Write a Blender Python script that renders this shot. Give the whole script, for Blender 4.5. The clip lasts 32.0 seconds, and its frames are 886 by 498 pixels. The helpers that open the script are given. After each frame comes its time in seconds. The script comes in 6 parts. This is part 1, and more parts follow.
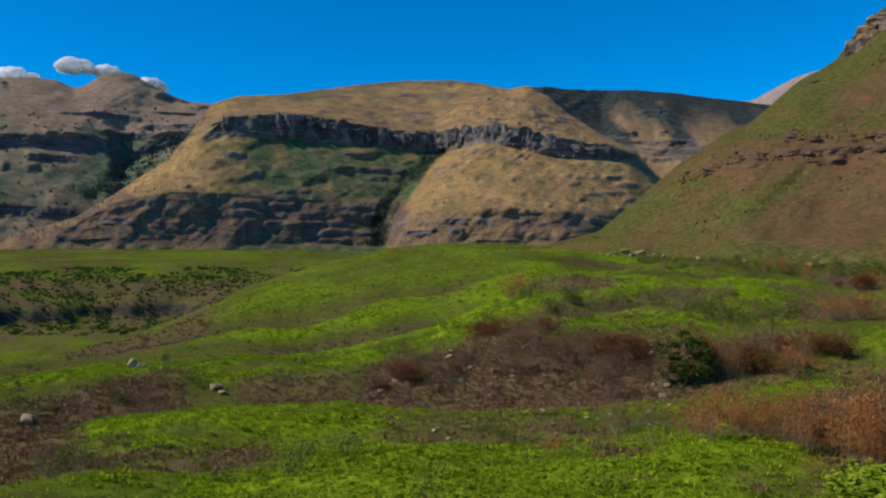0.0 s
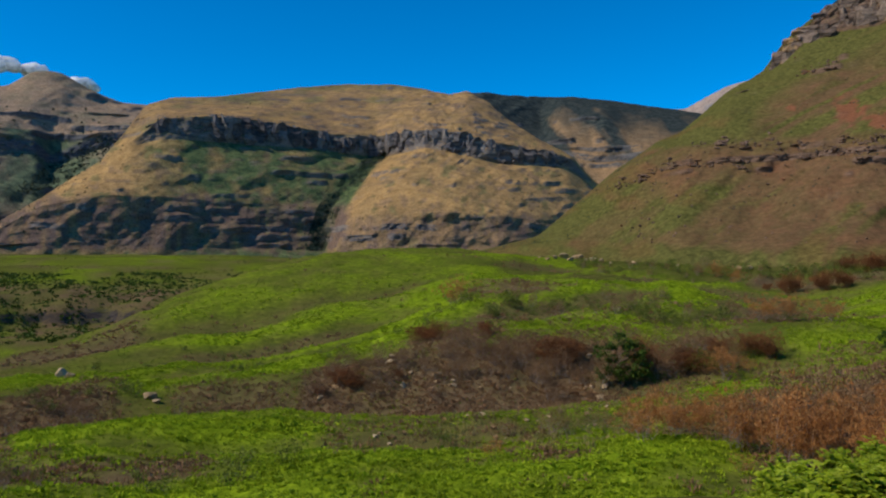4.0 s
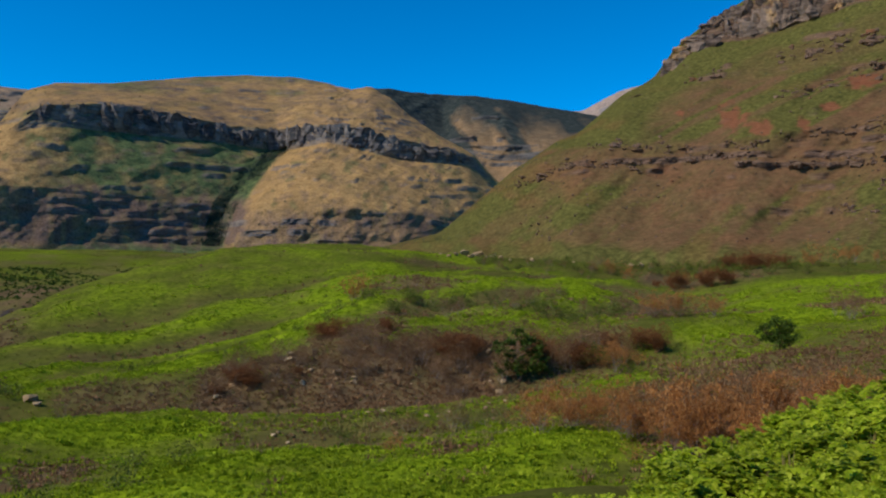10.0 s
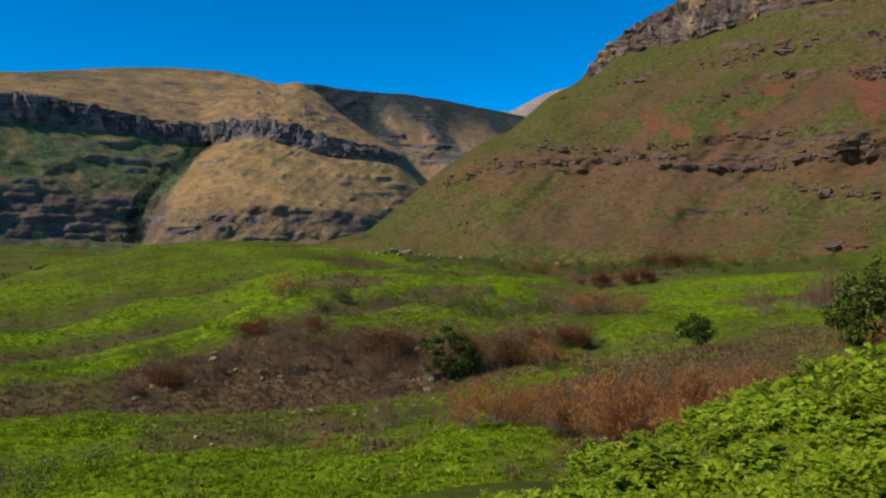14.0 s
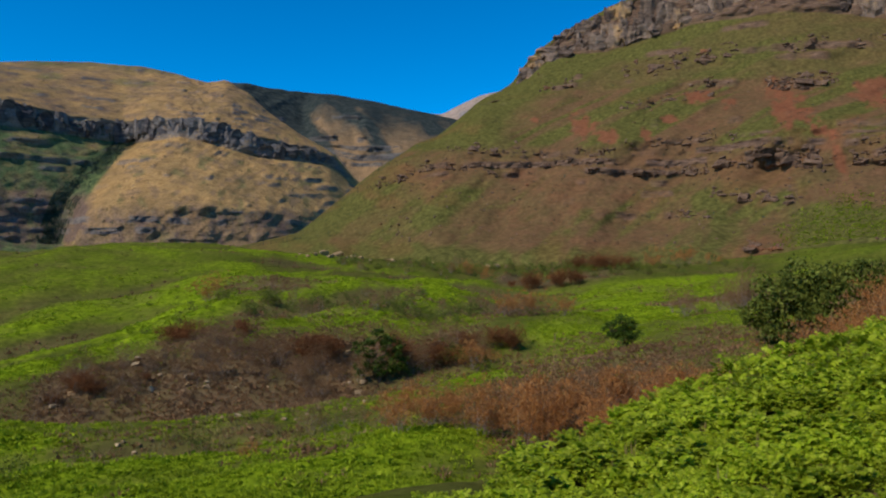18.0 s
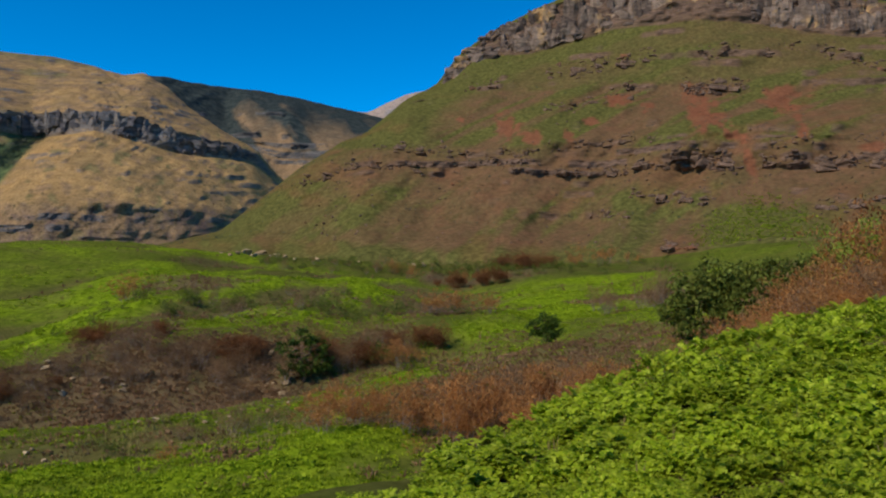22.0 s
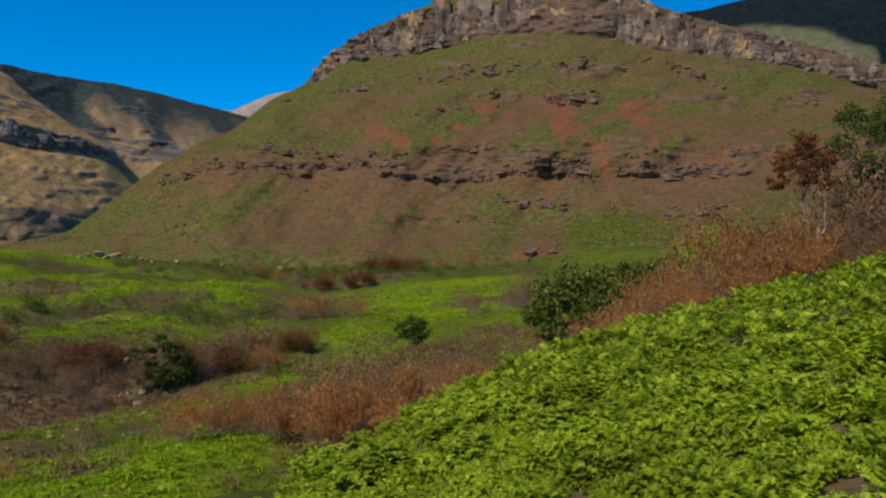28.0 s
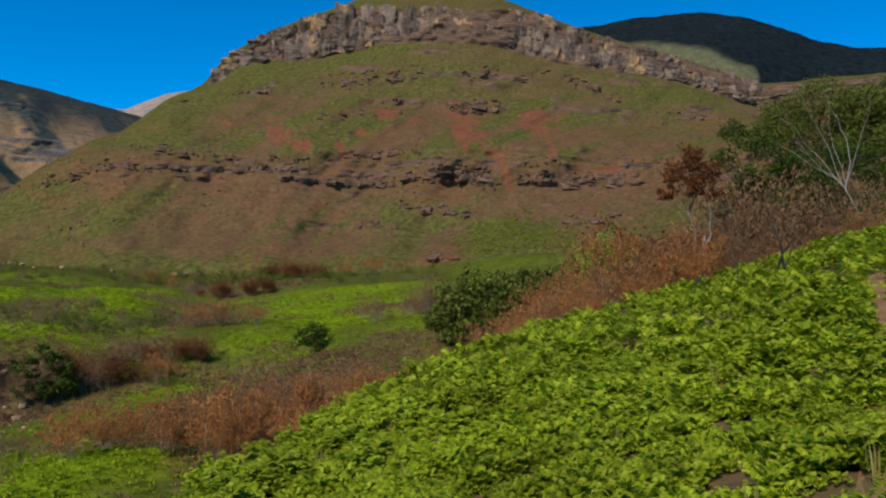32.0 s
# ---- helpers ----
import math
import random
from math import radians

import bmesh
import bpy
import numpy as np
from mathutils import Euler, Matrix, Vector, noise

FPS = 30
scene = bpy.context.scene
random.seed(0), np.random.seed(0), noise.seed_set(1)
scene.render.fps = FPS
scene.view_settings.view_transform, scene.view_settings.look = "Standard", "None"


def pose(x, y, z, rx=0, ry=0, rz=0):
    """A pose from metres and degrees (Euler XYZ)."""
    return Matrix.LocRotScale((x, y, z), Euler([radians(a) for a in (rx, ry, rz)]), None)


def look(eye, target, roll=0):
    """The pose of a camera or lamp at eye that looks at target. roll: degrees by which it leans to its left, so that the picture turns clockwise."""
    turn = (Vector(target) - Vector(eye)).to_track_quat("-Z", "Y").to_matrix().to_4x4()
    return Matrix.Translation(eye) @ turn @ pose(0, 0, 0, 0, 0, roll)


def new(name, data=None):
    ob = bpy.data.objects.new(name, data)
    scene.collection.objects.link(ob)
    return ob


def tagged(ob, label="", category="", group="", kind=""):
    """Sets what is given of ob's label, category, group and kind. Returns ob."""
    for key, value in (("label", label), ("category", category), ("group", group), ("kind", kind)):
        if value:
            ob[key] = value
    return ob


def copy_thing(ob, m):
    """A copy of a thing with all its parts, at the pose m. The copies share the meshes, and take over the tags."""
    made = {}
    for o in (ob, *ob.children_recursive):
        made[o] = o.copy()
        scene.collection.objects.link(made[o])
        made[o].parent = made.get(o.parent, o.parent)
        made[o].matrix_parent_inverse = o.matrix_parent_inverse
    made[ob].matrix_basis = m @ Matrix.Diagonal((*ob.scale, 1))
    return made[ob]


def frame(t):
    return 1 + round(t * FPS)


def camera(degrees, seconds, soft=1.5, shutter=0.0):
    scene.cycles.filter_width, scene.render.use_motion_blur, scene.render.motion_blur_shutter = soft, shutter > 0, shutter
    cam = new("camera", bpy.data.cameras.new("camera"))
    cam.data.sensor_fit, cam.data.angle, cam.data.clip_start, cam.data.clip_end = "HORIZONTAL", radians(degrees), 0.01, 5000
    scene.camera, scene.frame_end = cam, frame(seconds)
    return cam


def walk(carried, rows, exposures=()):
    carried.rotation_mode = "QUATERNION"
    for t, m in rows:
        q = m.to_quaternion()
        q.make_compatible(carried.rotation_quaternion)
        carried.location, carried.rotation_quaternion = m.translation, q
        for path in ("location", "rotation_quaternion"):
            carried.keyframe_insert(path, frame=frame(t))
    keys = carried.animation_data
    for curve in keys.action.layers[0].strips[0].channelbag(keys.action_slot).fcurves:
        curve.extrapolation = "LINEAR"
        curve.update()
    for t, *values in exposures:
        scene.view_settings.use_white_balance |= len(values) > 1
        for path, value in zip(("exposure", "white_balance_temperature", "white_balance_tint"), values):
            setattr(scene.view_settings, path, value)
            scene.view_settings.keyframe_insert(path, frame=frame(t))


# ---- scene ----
cam = camera(60.16, 32.0, soft=2.2)
ROWS = [
    (0, 0.00, 0.00, 0.00), (0.5, -0.58, 0.04, 0.01), (1, -1.16, 0.10, 0.07), (1.5, -1.63, 0.14, 0.02),
    (2, -2.17, 0.20, 0.09), (2.5, -2.75, 0.26, 0.05), (3, -3.32, 0.29, 0.07), (3.5, -3.87, 0.31, 0.08),
    (5.5, -6.15, 0.37, 0.12), (6, -6.73, 0.35, 0.08), (6.5, -7.31, 0.35, 0.06), (7, -7.91, 0.33, 0.01),
    (7.5, -8.53, 0.31, -0.03), (8, -9.14, 0.25, -0.13), (8.5, -9.79, 0.20, -0.17), (9, -10.44, 0.15, -0.20),
    (9.5, -11.10, 0.11, -0.24), (10, -11.78, 0.08, -0.29), (10.5, -12.46, 0.05, -0.35), (11, -13.10, 0.05, -0.42),
    (11.5, -13.81, 0.03, -0.46), (12, -14.47, 0.01, -0.50), (12.5, -15.13, 0.01, -0.48), (13, -15.79, -0.01, -0.54),
    (13.5, -16.45, -0.02, -0.56), (14, -17.10, -0.01, -0.56), (14.5, -17.76, 0.01, -0.59), (16.5, -20.31, 0.12, -0.65),
    (17, -20.94, 0.15, -0.66), (17.5, -21.56, 0.17, -0.70), (18, -22.22, 0.20, -0.66), (18.5, -22.87, 0.21, -0.66),
    (19, -23.52, 0.22, -0.64), (19.5, -24.20, 0.25, -0.67), (20, -24.86, 0.25, -0.66), (20.5, -25.57, 0.25, -0.69),
    (21, -26.27, 0.22, -0.71), (21.5, -27.02, 0.21, -0.74), (22, -27.77, 0.19, -0.73), (22.5, -28.56, 0.19, -0.78),
    (23, -29.33, 0.21, -0.80), (23.5, -30.15, 0.24, -0.85), (24, -30.96, 0.27, -0.87), (24.5, -31.77, 0.30, -0.91),
    (25, -32.59, 0.34, -0.92), (25.5, -33.47, 0.37, -0.89), (27.5, -36.77, 0.52, -0.89), (28, -37.62, 0.56, -0.89),
    (28.5, -38.50, 0.62, -0.89), (29, -39.39, 0.67, -0.91), (29.5, -40.28, 0.71, -0.93), (30, -41.17, 0.79, -0.94),
    (30.5, -42.09, 0.88, -0.93), (31, -43.04, 0.98, -0.96), (31.5, -43.97, 1.07, -1.00), (32, -44.91, 1.15, -1.04),
]
walk(cam, [(t, pose(0, 0, 0, 90 + p, r, w)) for t, w, p, r in ROWS])

# ---- light ----
SUN_BEARING, SUN_HEIGHT = -106.0, 44.0     # degrees, clockwise from the +y axis
world = bpy.data.worlds.new("sky")
scene.world = world
world.use_nodes = True
wn, wl = world.node_tree.nodes, world.node_tree.links
sky = wn.new("ShaderNodeTexSky")
sky.sky_type = "NISHITA"
sky.sun_disc = False
sky.sun_elevation, sky.sun_rotation = radians(SUN_HEIGHT), radians(SUN_BEARING)
sky.altitude, sky.air_density, sky.dust_density, sky.ozone_density = 1800, 0.8, 0.2, 2.5
deep = wn.new("ShaderNodeHueSaturation")
deep.inputs["Saturation"].default_value = 1.6
deep.inputs["Value"].default_value = 1.1
wl.new(sky.outputs[0], deep.inputs["Color"])
wl.new(deep.outputs[0], wn["Background"].inputs["Color"])
wn["Background"].inputs["Strength"].default_value = 0.15
sun = new("sun", bpy.data.lights.new("sun", "SUN"))
sun.data.energy, sun.data.angle, sun.data.color = 3.5, radians(0.53), (1.0, 0.905, 0.76)
az, up = radians(SUN_BEARING), radians(SUN_HEIGHT)
sun.matrix_world = look((math.sin(az) * math.cos(up) * 50, math.cos(az) * math.cos(up) * 50, math.sin(up) * 50), (0, 0, 0))
scene.view_settings.exposure = 0.0


# ---- tools ----
def lattice(ix, iy, seed):
    h = (ix.astype(np.int64) * 374761393 + iy.astype(np.int64) * 668265263 + seed * 1442695041) & 0xFFFFFFFF
    h = ((h ^ (h >> 13)) * 1274126177) & 0xFFFFFFFF
    h = ((h ^ (h >> 16)) * 1103515245) & 0xFFFFFFFF
    return ((h ^ (h >> 15)) & 0xFFFFFF) / float(0xFFFFFF)


def grain(x, y, seed=0):
    """Smooth noise from -1 to 1 over a unit lattice."""
    x, y = np.broadcast_arrays(np.asarray(x, float), np.asarray(y, float))
    ix, iy = np.floor(x), np.floor(y)
    u, v = x - ix, y - iy
    u, v = u * u * u * (u * (u * 6 - 15) + 10), v * v * v * (v * (v * 6 - 15) + 10)
    a, b = lattice(ix, iy, seed), lattice(ix + 1, iy, seed)
    c, d = lattice(ix, iy + 1, seed), lattice(ix + 1, iy + 1, seed)
    return 2 * (a + (b - a) * u + (c - a) * v + (a - b - c + d) * u * v) - 1


def fbm(x, y, octaves=4, seed=0):
    total, gain = 0, 0.55
    for k in range(octaves):
        total = total + gain * grain(x * 2 ** k + 17.3 * k, y * 2 ** k - 9.1 * k, seed + k)
        gain *= 0.5
    return total


def cells(x, y, seed=0):
    """Irregular cells over a unit lattice: a random value for each cell, and how near its edge is (0 at the edge)."""
    x, y = np.broadcast_arrays(np.asarray(x, float), np.asarray(y, float))
    ix, iy = np.floor(x), np.floor(y)
    best, second, value = np.full(x.shape, 9.0), np.full(x.shape, 9.0), np.zeros(x.shape)
    for dx in (-1, 0, 1):
        for dy in (-1, 0, 1):
            cx, cy = ix + dx, iy + dy
            d = np.hypot(cx + 0.1 + 0.8 * lattice(cx, cy, seed) - x, cy + 0.1 + 0.8 * lattice(cx, cy, seed + 1) - y)
            near = d < best
            second = np.where(near, best, np.minimum(second, d))
            value = np.where(near, lattice(cx, cy, seed + 2), value)
            best = np.where(near, d, best)
    return value, second - best


def smooth(a, b, x):
    t = np.clip((x - a) / (b - a), 0, 1)
    return t * t * (3 - 2 * t)


def raw_mesh(name, verts, faces, smooth_shade=True):
    """A mesh from arrays; faces all have the same number of corners."""
    me = bpy.data.meshes.new(name)
    verts, faces = np.asarray(verts, np.float32), np.asarray(faces, np.int32)
    n, k = faces.shape
    me.vertices.add(len(verts))
    me.vertices.foreach_set("co", verts.ravel())
    me.loops.add(n * k)
    me.loops.foreach_set("vertex_index", faces.ravel())
    me.polygons.add(n)
    me.polygons.foreach_set("loop_start", np.arange(n, dtype=np.int32) * k)
    me.polygons.foreach_set("loop_total", np.full(n, k, np.int32))
    me.polygons.foreach_set("use_smooth", np.full(n, smooth_shade))
    me.update(calc_edges=True)
    return me


def grid_faces(rows, cols, closed=False):
    i = np.arange(rows * cols).reshape(rows, cols)
    right = np.roll(i, -1, 1) if closed else i[:, 1:]
    left = i if closed else i[:, :-1]
    return np.stack([left[:-1], right[:-1], right[1:], left[1:]], -1).reshape(-1, 4)


def cover_colors(me, rgb):
    att = me.color_attributes.new("cover", "FLOAT_COLOR", "POINT")
    rgba = np.ones((len(me.vertices), 4), np.float32)
    rgba[:, :3] = np.clip(rgb, 0, 1)
    att.data.foreach_set("color", rgba.ravel())


def part(name, mesh, mat, parent=None, label=""):
    """Links a mesh, or a bmesh, as one object with a material, under a thing where one is given."""
    if isinstance(mesh, bmesh.types.BMesh):
        bm, mesh = mesh, bpy.data.meshes.new(name)
        bm.to_mesh(mesh)
        bm.free()
    if mat and not mesh.materials:
        mesh.materials.append(mat)
    ob = new(name, mesh)
    ob.parent = parent
    return tagged(ob, label)


# ---- materials ----
def nodes_of(name):
    mat = bpy.data.materials.new(name)
    mat.use_nodes = True
    nt = mat.node_tree
    return mat, nt, nt.nodes["Principled BSDF"]


def tex_noise(nt, vec, scale, detail=5, rough=0.6):
    n = nt.nodes.new("ShaderNodeTexNoise")
    n.inputs["Scale"].default_value, n.inputs["Detail"].default_value, n.inputs["Roughness"].default_value = scale, detail, rough
    if vec:
        nt.links.new(vec, n.inputs["Vector"])
    return n.outputs["Fac"]


def ramp(nt, fac, *stops):
    r = nt.nodes.new("ShaderNodeValToRGB")
    els = r.color_ramp.elements
    while len(els) < len(stops):
        els.new(0.5)
    for e, (p, c) in zip(els, stops):
        e.position, e.color = p, (*c, 1) if len(c) == 3 else c
    nt.links.new(fac, r.inputs[0])
    return r.outputs[0]


def grey(v):
    return (v, v, v)


def mix(nt, fac, a, b, mode="MIX"):
    m = nt.nodes.new("ShaderNodeMix")
    m.data_type, m.blend_type = "RGBA", mode
    for sock, v in ((m.inputs[0], fac), (m.inputs[6], a), (m.inputs[7], b)):
        if isinstance(v, (int, float)):
            sock.default_value = v
        elif isinstance(v, tuple):
            sock.default_value = (*v, 1)
        else:
            nt.links.new(v, sock)
    return m.outputs[2]


def calc(nt, op, a, b=0.0):
    m = nt.nodes.new("ShaderNodeMath")
    m.operation = op
    for sock, v in zip(m.inputs, (a, b)):
        if isinstance(v, (int, float)):
            sock.default_value = v
        else:
            nt.links.new(v, sock)
    return m.outputs[0]


def bump(nt, bsdf, height, strength, distance):
    b = nt.nodes.new("ShaderNodeBump")
    b.inputs["Strength"].default_value, b.inputs["Distance"].default_value = strength, distance
    nt.links.new(height, b.inputs["Height"])
    nt.links.new(b.outputs[0], bsdf.inputs["Normal"])


def terrain_material(name, grass_a, grass_b, lush_a, lush_b, earth, rock_a, rock_b, unit, steep=(0.55, 0.8), speckle=0.42, bushy=0.55):
    """Grass, lush growth, bare earth and rock by the cover layer; unit is the size in metres of the coarse pattern."""
    mat, nt, bsdf = nodes_of(name)
    geo = nt.nodes.new("ShaderNodeNewGeometry")
    pos = geo.outputs["Position"]
    att = nt.nodes.new("ShaderNodeVertexColor")
    att.layer_name = "cover"
    sep = nt.nodes.new("ShaderNodeSeparateColor")
    nt.links.new(att.outputs[0], sep.inputs[0])
    coarse, mid, fine = (tex_noise(nt, pos, k / unit, 6, 0.62) for k in (1.0, 4.5, 22.0))
    grass = mix(nt, ramp(nt, coarse, (0.35, grey(0)), (0.65, grey(1))), grass_a, grass_b)
    lush = mix(nt, ramp(nt, mid, (0.38, grey(0)), (0.62, grey(1))), lush_a, lush_b)
    base = mix(nt, sep.outputs[1], grass, lush)
    base = mix(nt, sep.outputs[2], base, earth)
    speck = ramp(nt, fine, (0.28, grey(speckle)), (0.5, grey(0.98)), (0.75, grey(1.82 - speckle)))
    base = mix(nt, 1.0, base, ramp(nt, mid, (0.3, grey(0.72)), (0.7, grey(1.22))), "MULTIPLY")
    base = mix(nt, 1.0, base, speck, "MULTIPLY")
    scrub = ramp(nt, tex_noise(nt, pos, 9.0 / unit, 4, 0.7), (0.60, grey(0)), (0.68, grey(1)))
    base = mix(nt, calc(nt, "MULTIPLY", scrub, bushy), base, (0.035, 0.042, 0.016))
    # rock: layered, with stains
    flat = nt.nodes.new("ShaderNodeMapping")
    flat.inputs["Scale"].default_value = (0.25, 0.25, 2.2)
    nt.links.new(pos, flat.inputs[0])
    layers = tex_noise(nt, flat.outputs[0], 5.0 / unit, 6, 0.65)
    rock = mix(nt, ramp(nt, layers, (0.36, grey(0)), (0.64, grey(1))), rock_a, rock_b)
    rock = mix(nt, 1.0, rock, ramp(nt, fine, (0.25, grey(0.55)), (0.7, grey(1.2))), "MULTIPLY")
    up = nt.nodes.new("ShaderNodeSeparateXYZ")
    nt.links.new(geo.outputs["True Normal"], up.inputs[0])
    cut = ramp(nt, calc(nt, "ADD", up.outputs[2], calc(nt, "MULTIPLY", calc(nt, "SUBTRACT", mid, 0.5), 0.5)), (steep[0], grey(1)), (steep[1], grey(0)))
    share = calc(nt, "MULTIPLY", sep.outputs[0], cut)
    color = mix(nt, share, base, rock)
    nt.links.new(color, bsdf.inputs["Base Color"])
    bsdf.inputs["Roughness"].default_value = 0.95
    bsdf.inputs["Specular IOR Level"].default_value = 0.0
    bump(nt, bsdf, mix(nt, share, fine, layers), 0.4, unit * 0.045)
    return mat


DRY, DRY2 = (0.45, 0.270, 0.105), (0.31, 0.195, 0.085)
# escarpment rock is lightened and its lush made bluish to paint haze
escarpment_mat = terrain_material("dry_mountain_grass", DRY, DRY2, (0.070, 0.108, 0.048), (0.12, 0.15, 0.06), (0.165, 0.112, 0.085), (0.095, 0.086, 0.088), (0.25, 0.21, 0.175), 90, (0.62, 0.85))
# the ridge's dark blue lush pair is painted shade
ridge_mat = terrain_material("dry_ridge_painted_shade", (0.31, 0.195, 0.10), (0.22, 0.148, 0.082), (0.030, 0.042, 0.042), (0.055, 0.064, 0.056), (0.2, 0.13, 0.09), (0.06, 0.06, 0.065), (0.18, 0.165, 0.15), 110, (0.62, 0.85))
# distant haze is put into the massif's bluish rock colour
massif_mat = terrain_material("far_mountain_grass", (0.33, 0.225, 0.145), (0.26, 0.19, 0.13), (0.085, 0.115, 0.075), (0.135, 0.165, 0.09), (0.2, 0.13, 0.09), (0.06, 0.068, 0.085), (0.16, 0.15, 0.15), 120, (0.62, 0.85))
pale_mat = terrain_material("pale_mountain_grass", (0.40, 0.31, 0.25), (0.34, 0.27, 0.22), (0.2, 0.2, 0.14), (0.24, 0.23, 0.16), (0.36, 0.26, 0.2), (0.2, 0.18, 0.18), (0.3, 0.27, 0.25), 160)
hill_mat = terrain_material("burnt_hill_grass", (0.190, 0.095, 0.050), (0.138, 0.084, 0.040), (0.088, 0.084, 0.024), (0.132, 0.122, 0.032), (0.225, 0.085, 0.042), (0.075, 0.048, 0.036), (0.24, 0.15, 0.10), 11, (0.68, 0.9), 0.7, 0.35)
ground_mat = terrain_material("meadow", (0.074, 0.090, 0.015), (0.118, 0.108, 0.026), (0.130, 0.198, 0.008), (0.225, 0.300, 0.012), (0.160, 0.106, 0.055), (0.032, 0.027, 0.026), (0.10, 0.08, 0.068), 7, speckle=0.62, bushy=0.3)
# forest green sunk to blue-black, so the mountain's shade is in the colour
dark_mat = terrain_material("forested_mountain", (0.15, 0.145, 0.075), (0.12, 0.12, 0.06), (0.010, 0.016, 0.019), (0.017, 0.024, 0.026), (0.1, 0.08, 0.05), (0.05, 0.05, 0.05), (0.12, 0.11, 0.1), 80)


# ---- landforms ----
def place(bearing, dist, z):
    b = np.radians(bearing)
    return np.stack(np.broadcast_arrays(np.sin(b) * dist, np.cos(b) * dist, z), -1)


def contour(bear, *pts, soften=0.5):
    """Distance and height along a line of survey points (bearing, distance, height)."""
    p = np.array(pts)
    fine = np.arange(bear.min() - 3, bear.max() + 3, 0.1)
    k = max(1, int(soften / 0.1))
    ker = np.ones(k) / k
    out = []
    for c in (1, 2):
        v = np.interp(fine, p[:, 0], p[:, c])
        v = np.convolve(np.pad(v, k, mode="edge"), ker, "same")[k:-k]
        out.append(np.interp(bear, fine, v))
    return out


def landform(name, mat, bear, lines, segments, relief, seed, cover, back, skirt=(30, 25), lean=None, ribs=0.0, aspect=0.42, onset=-99):
    """A slope lofted upward through contour lines. segments: (rows, kind, ledge height, ledge strength) between each two lines;
    kind is 'slope' or 'cliff'. relief: the size of its roughness in metres. cover(bearing, height, kind, ledge) gives the cover layers."""
    R, Z, B, rock, tags = [], [], [], [], []
    lean = lean or [bear] * len(lines)
    arc = np.radians(bear) * np.mean([line[0].mean() for line in lines])
    for k, (rows, kind, ledge, strength) in enumerate(segments):
        (r0, z0), (r1, z1) = lines[k], lines[k + 1]
        u = np.linspace(0, 1, rows, endpoint=(k == len(segments) - 1))[:, None]
        B.append(lean[k] + (lean[k + 1] - lean[k]) * u)
        z = z0 + (z1 - z0) * u
        r = r0 + (r1 - r0) * u
        face = np.zeros_like(z)
        if kind == "slope" and ledge:
            wob = z / ledge + 0.55 * fbm(arc / (ledge * 7) + 3, z / ledge * 0.1, 4, seed + 5) + seed * 0.37
            layer, p = np.floor(wob), wob - np.floor(wob)
            keep = smooth(-0.04, 0.22, fbm(arc / (ledge * 3.2), layer * 3.7, 4, seed + 9) + 0.8 * (strength - 0.5)) * min(1, 0.45 + strength) * smooth(onset, onset + 5, bear) * smooth(0.9 * ledge, 1.9 * ledge, np.abs(z1 - z0)) * smooth(0, 0.1, u) * smooth(1, 0.9, u)
            cut = 0.58
            g = np.where(p < cut, 0, (p - cut) / (1 - cut))
            run = (r1 - r0) / np.maximum(np.abs(z1 - z0), 1) * ledge
            r = r + np.clip(run, -1.8 * ledge, 1.8 * ledge) * (g - p) * keep
            face = np.where((p < cut), keep, keep * 0.25 * (p < cut + 0.1))
            value, edge = cells(arc / (ledge * 0.85) + 5, z / (ledge * 0.5), seed + 21)
            r = r + face * ledge * (0.25 * (value - 0.5) + 0.30 * fbm(arc / (ledge * 0.4), z / (ledge * 0.6), 4, seed + 22))
        if kind == "cliff":
            h = np.abs(z1 - z0).mean() + 1
            skew = arc / (h * 0.34) + 0.5 * fbm(arc / h, z / h, 3, seed + 10)
            value, edge = cells(skew, z / (h * aspect) + 0.4 * fbm(arc / h, z / h, 2, seed + 14), seed + 11)
            split = np.abs(grain(arc / (h * 0.24) + 0.8 * fbm(arc / (h * 0.5), z / (h * 0.5), 2, seed + 16), z / (h * 2.2), seed + 15))
            cols = 0.9 * fbm(arc / (h * 1.3), z / (h * 3), 3, seed + 12) + 0.6 * (value - 0.5) + 0.5 * smooth(0.16, 0, split) + 0.4 * fbm(arc / (h * 0.16), z / (h * 0.13), 4, seed + 17)
            beds = fbm(arc / (h * 3), z / (h * 0.16), 3, seed + 13)
            live = smooth(0.25, 0.9, np.abs(z1 - z0) / h) * np.sin(np.pi * np.clip(u, 0.06, 0.94)) ** 0.3
            r = r + live * (h * 0.26 * cols + h * 0.06 * beds)
            face = np.ones_like(z) * live
        rough = fbm(arc / (relief * 8), z / (relief * 4), 5, seed) + 0.9 * fbm((arc - 0.9 * z) / (relief * 7), z / (relief * 40), 3, seed + 3)
        r = r + relief * 1.6 * rough * (np.minimum(1, 0.35 + u * 2) if k == 0 else 1) + ribs * fbm((arc - 0.7 * z) / (ribs * 5 + 1), z / (ribs * 18 + 1), 3, seed + 4)
        if ribs:
            r = r + 0.3 * ribs * fbm((arc - 1.5 * z) / (ribs * 2.1), (z + 0.5 * arc) / (ribs * 12), 3, seed - 52) * smooth(5, 40, z) * smooth(150, 120, z) * smooth(18, 26, bear)
        R.append(r), Z.append(z + 0 * r), rock.append(face), tags.append(np.full_like(z, kind == "cliff"))
    R, Z, B, rock, tags = (np.concatenate(a) for a in (R, Z, B, rock, tags))
    Z = Z + relief * 0.16 * fbm(arc / (relief * 3), R / (relief * 3), 4, seed + 30)
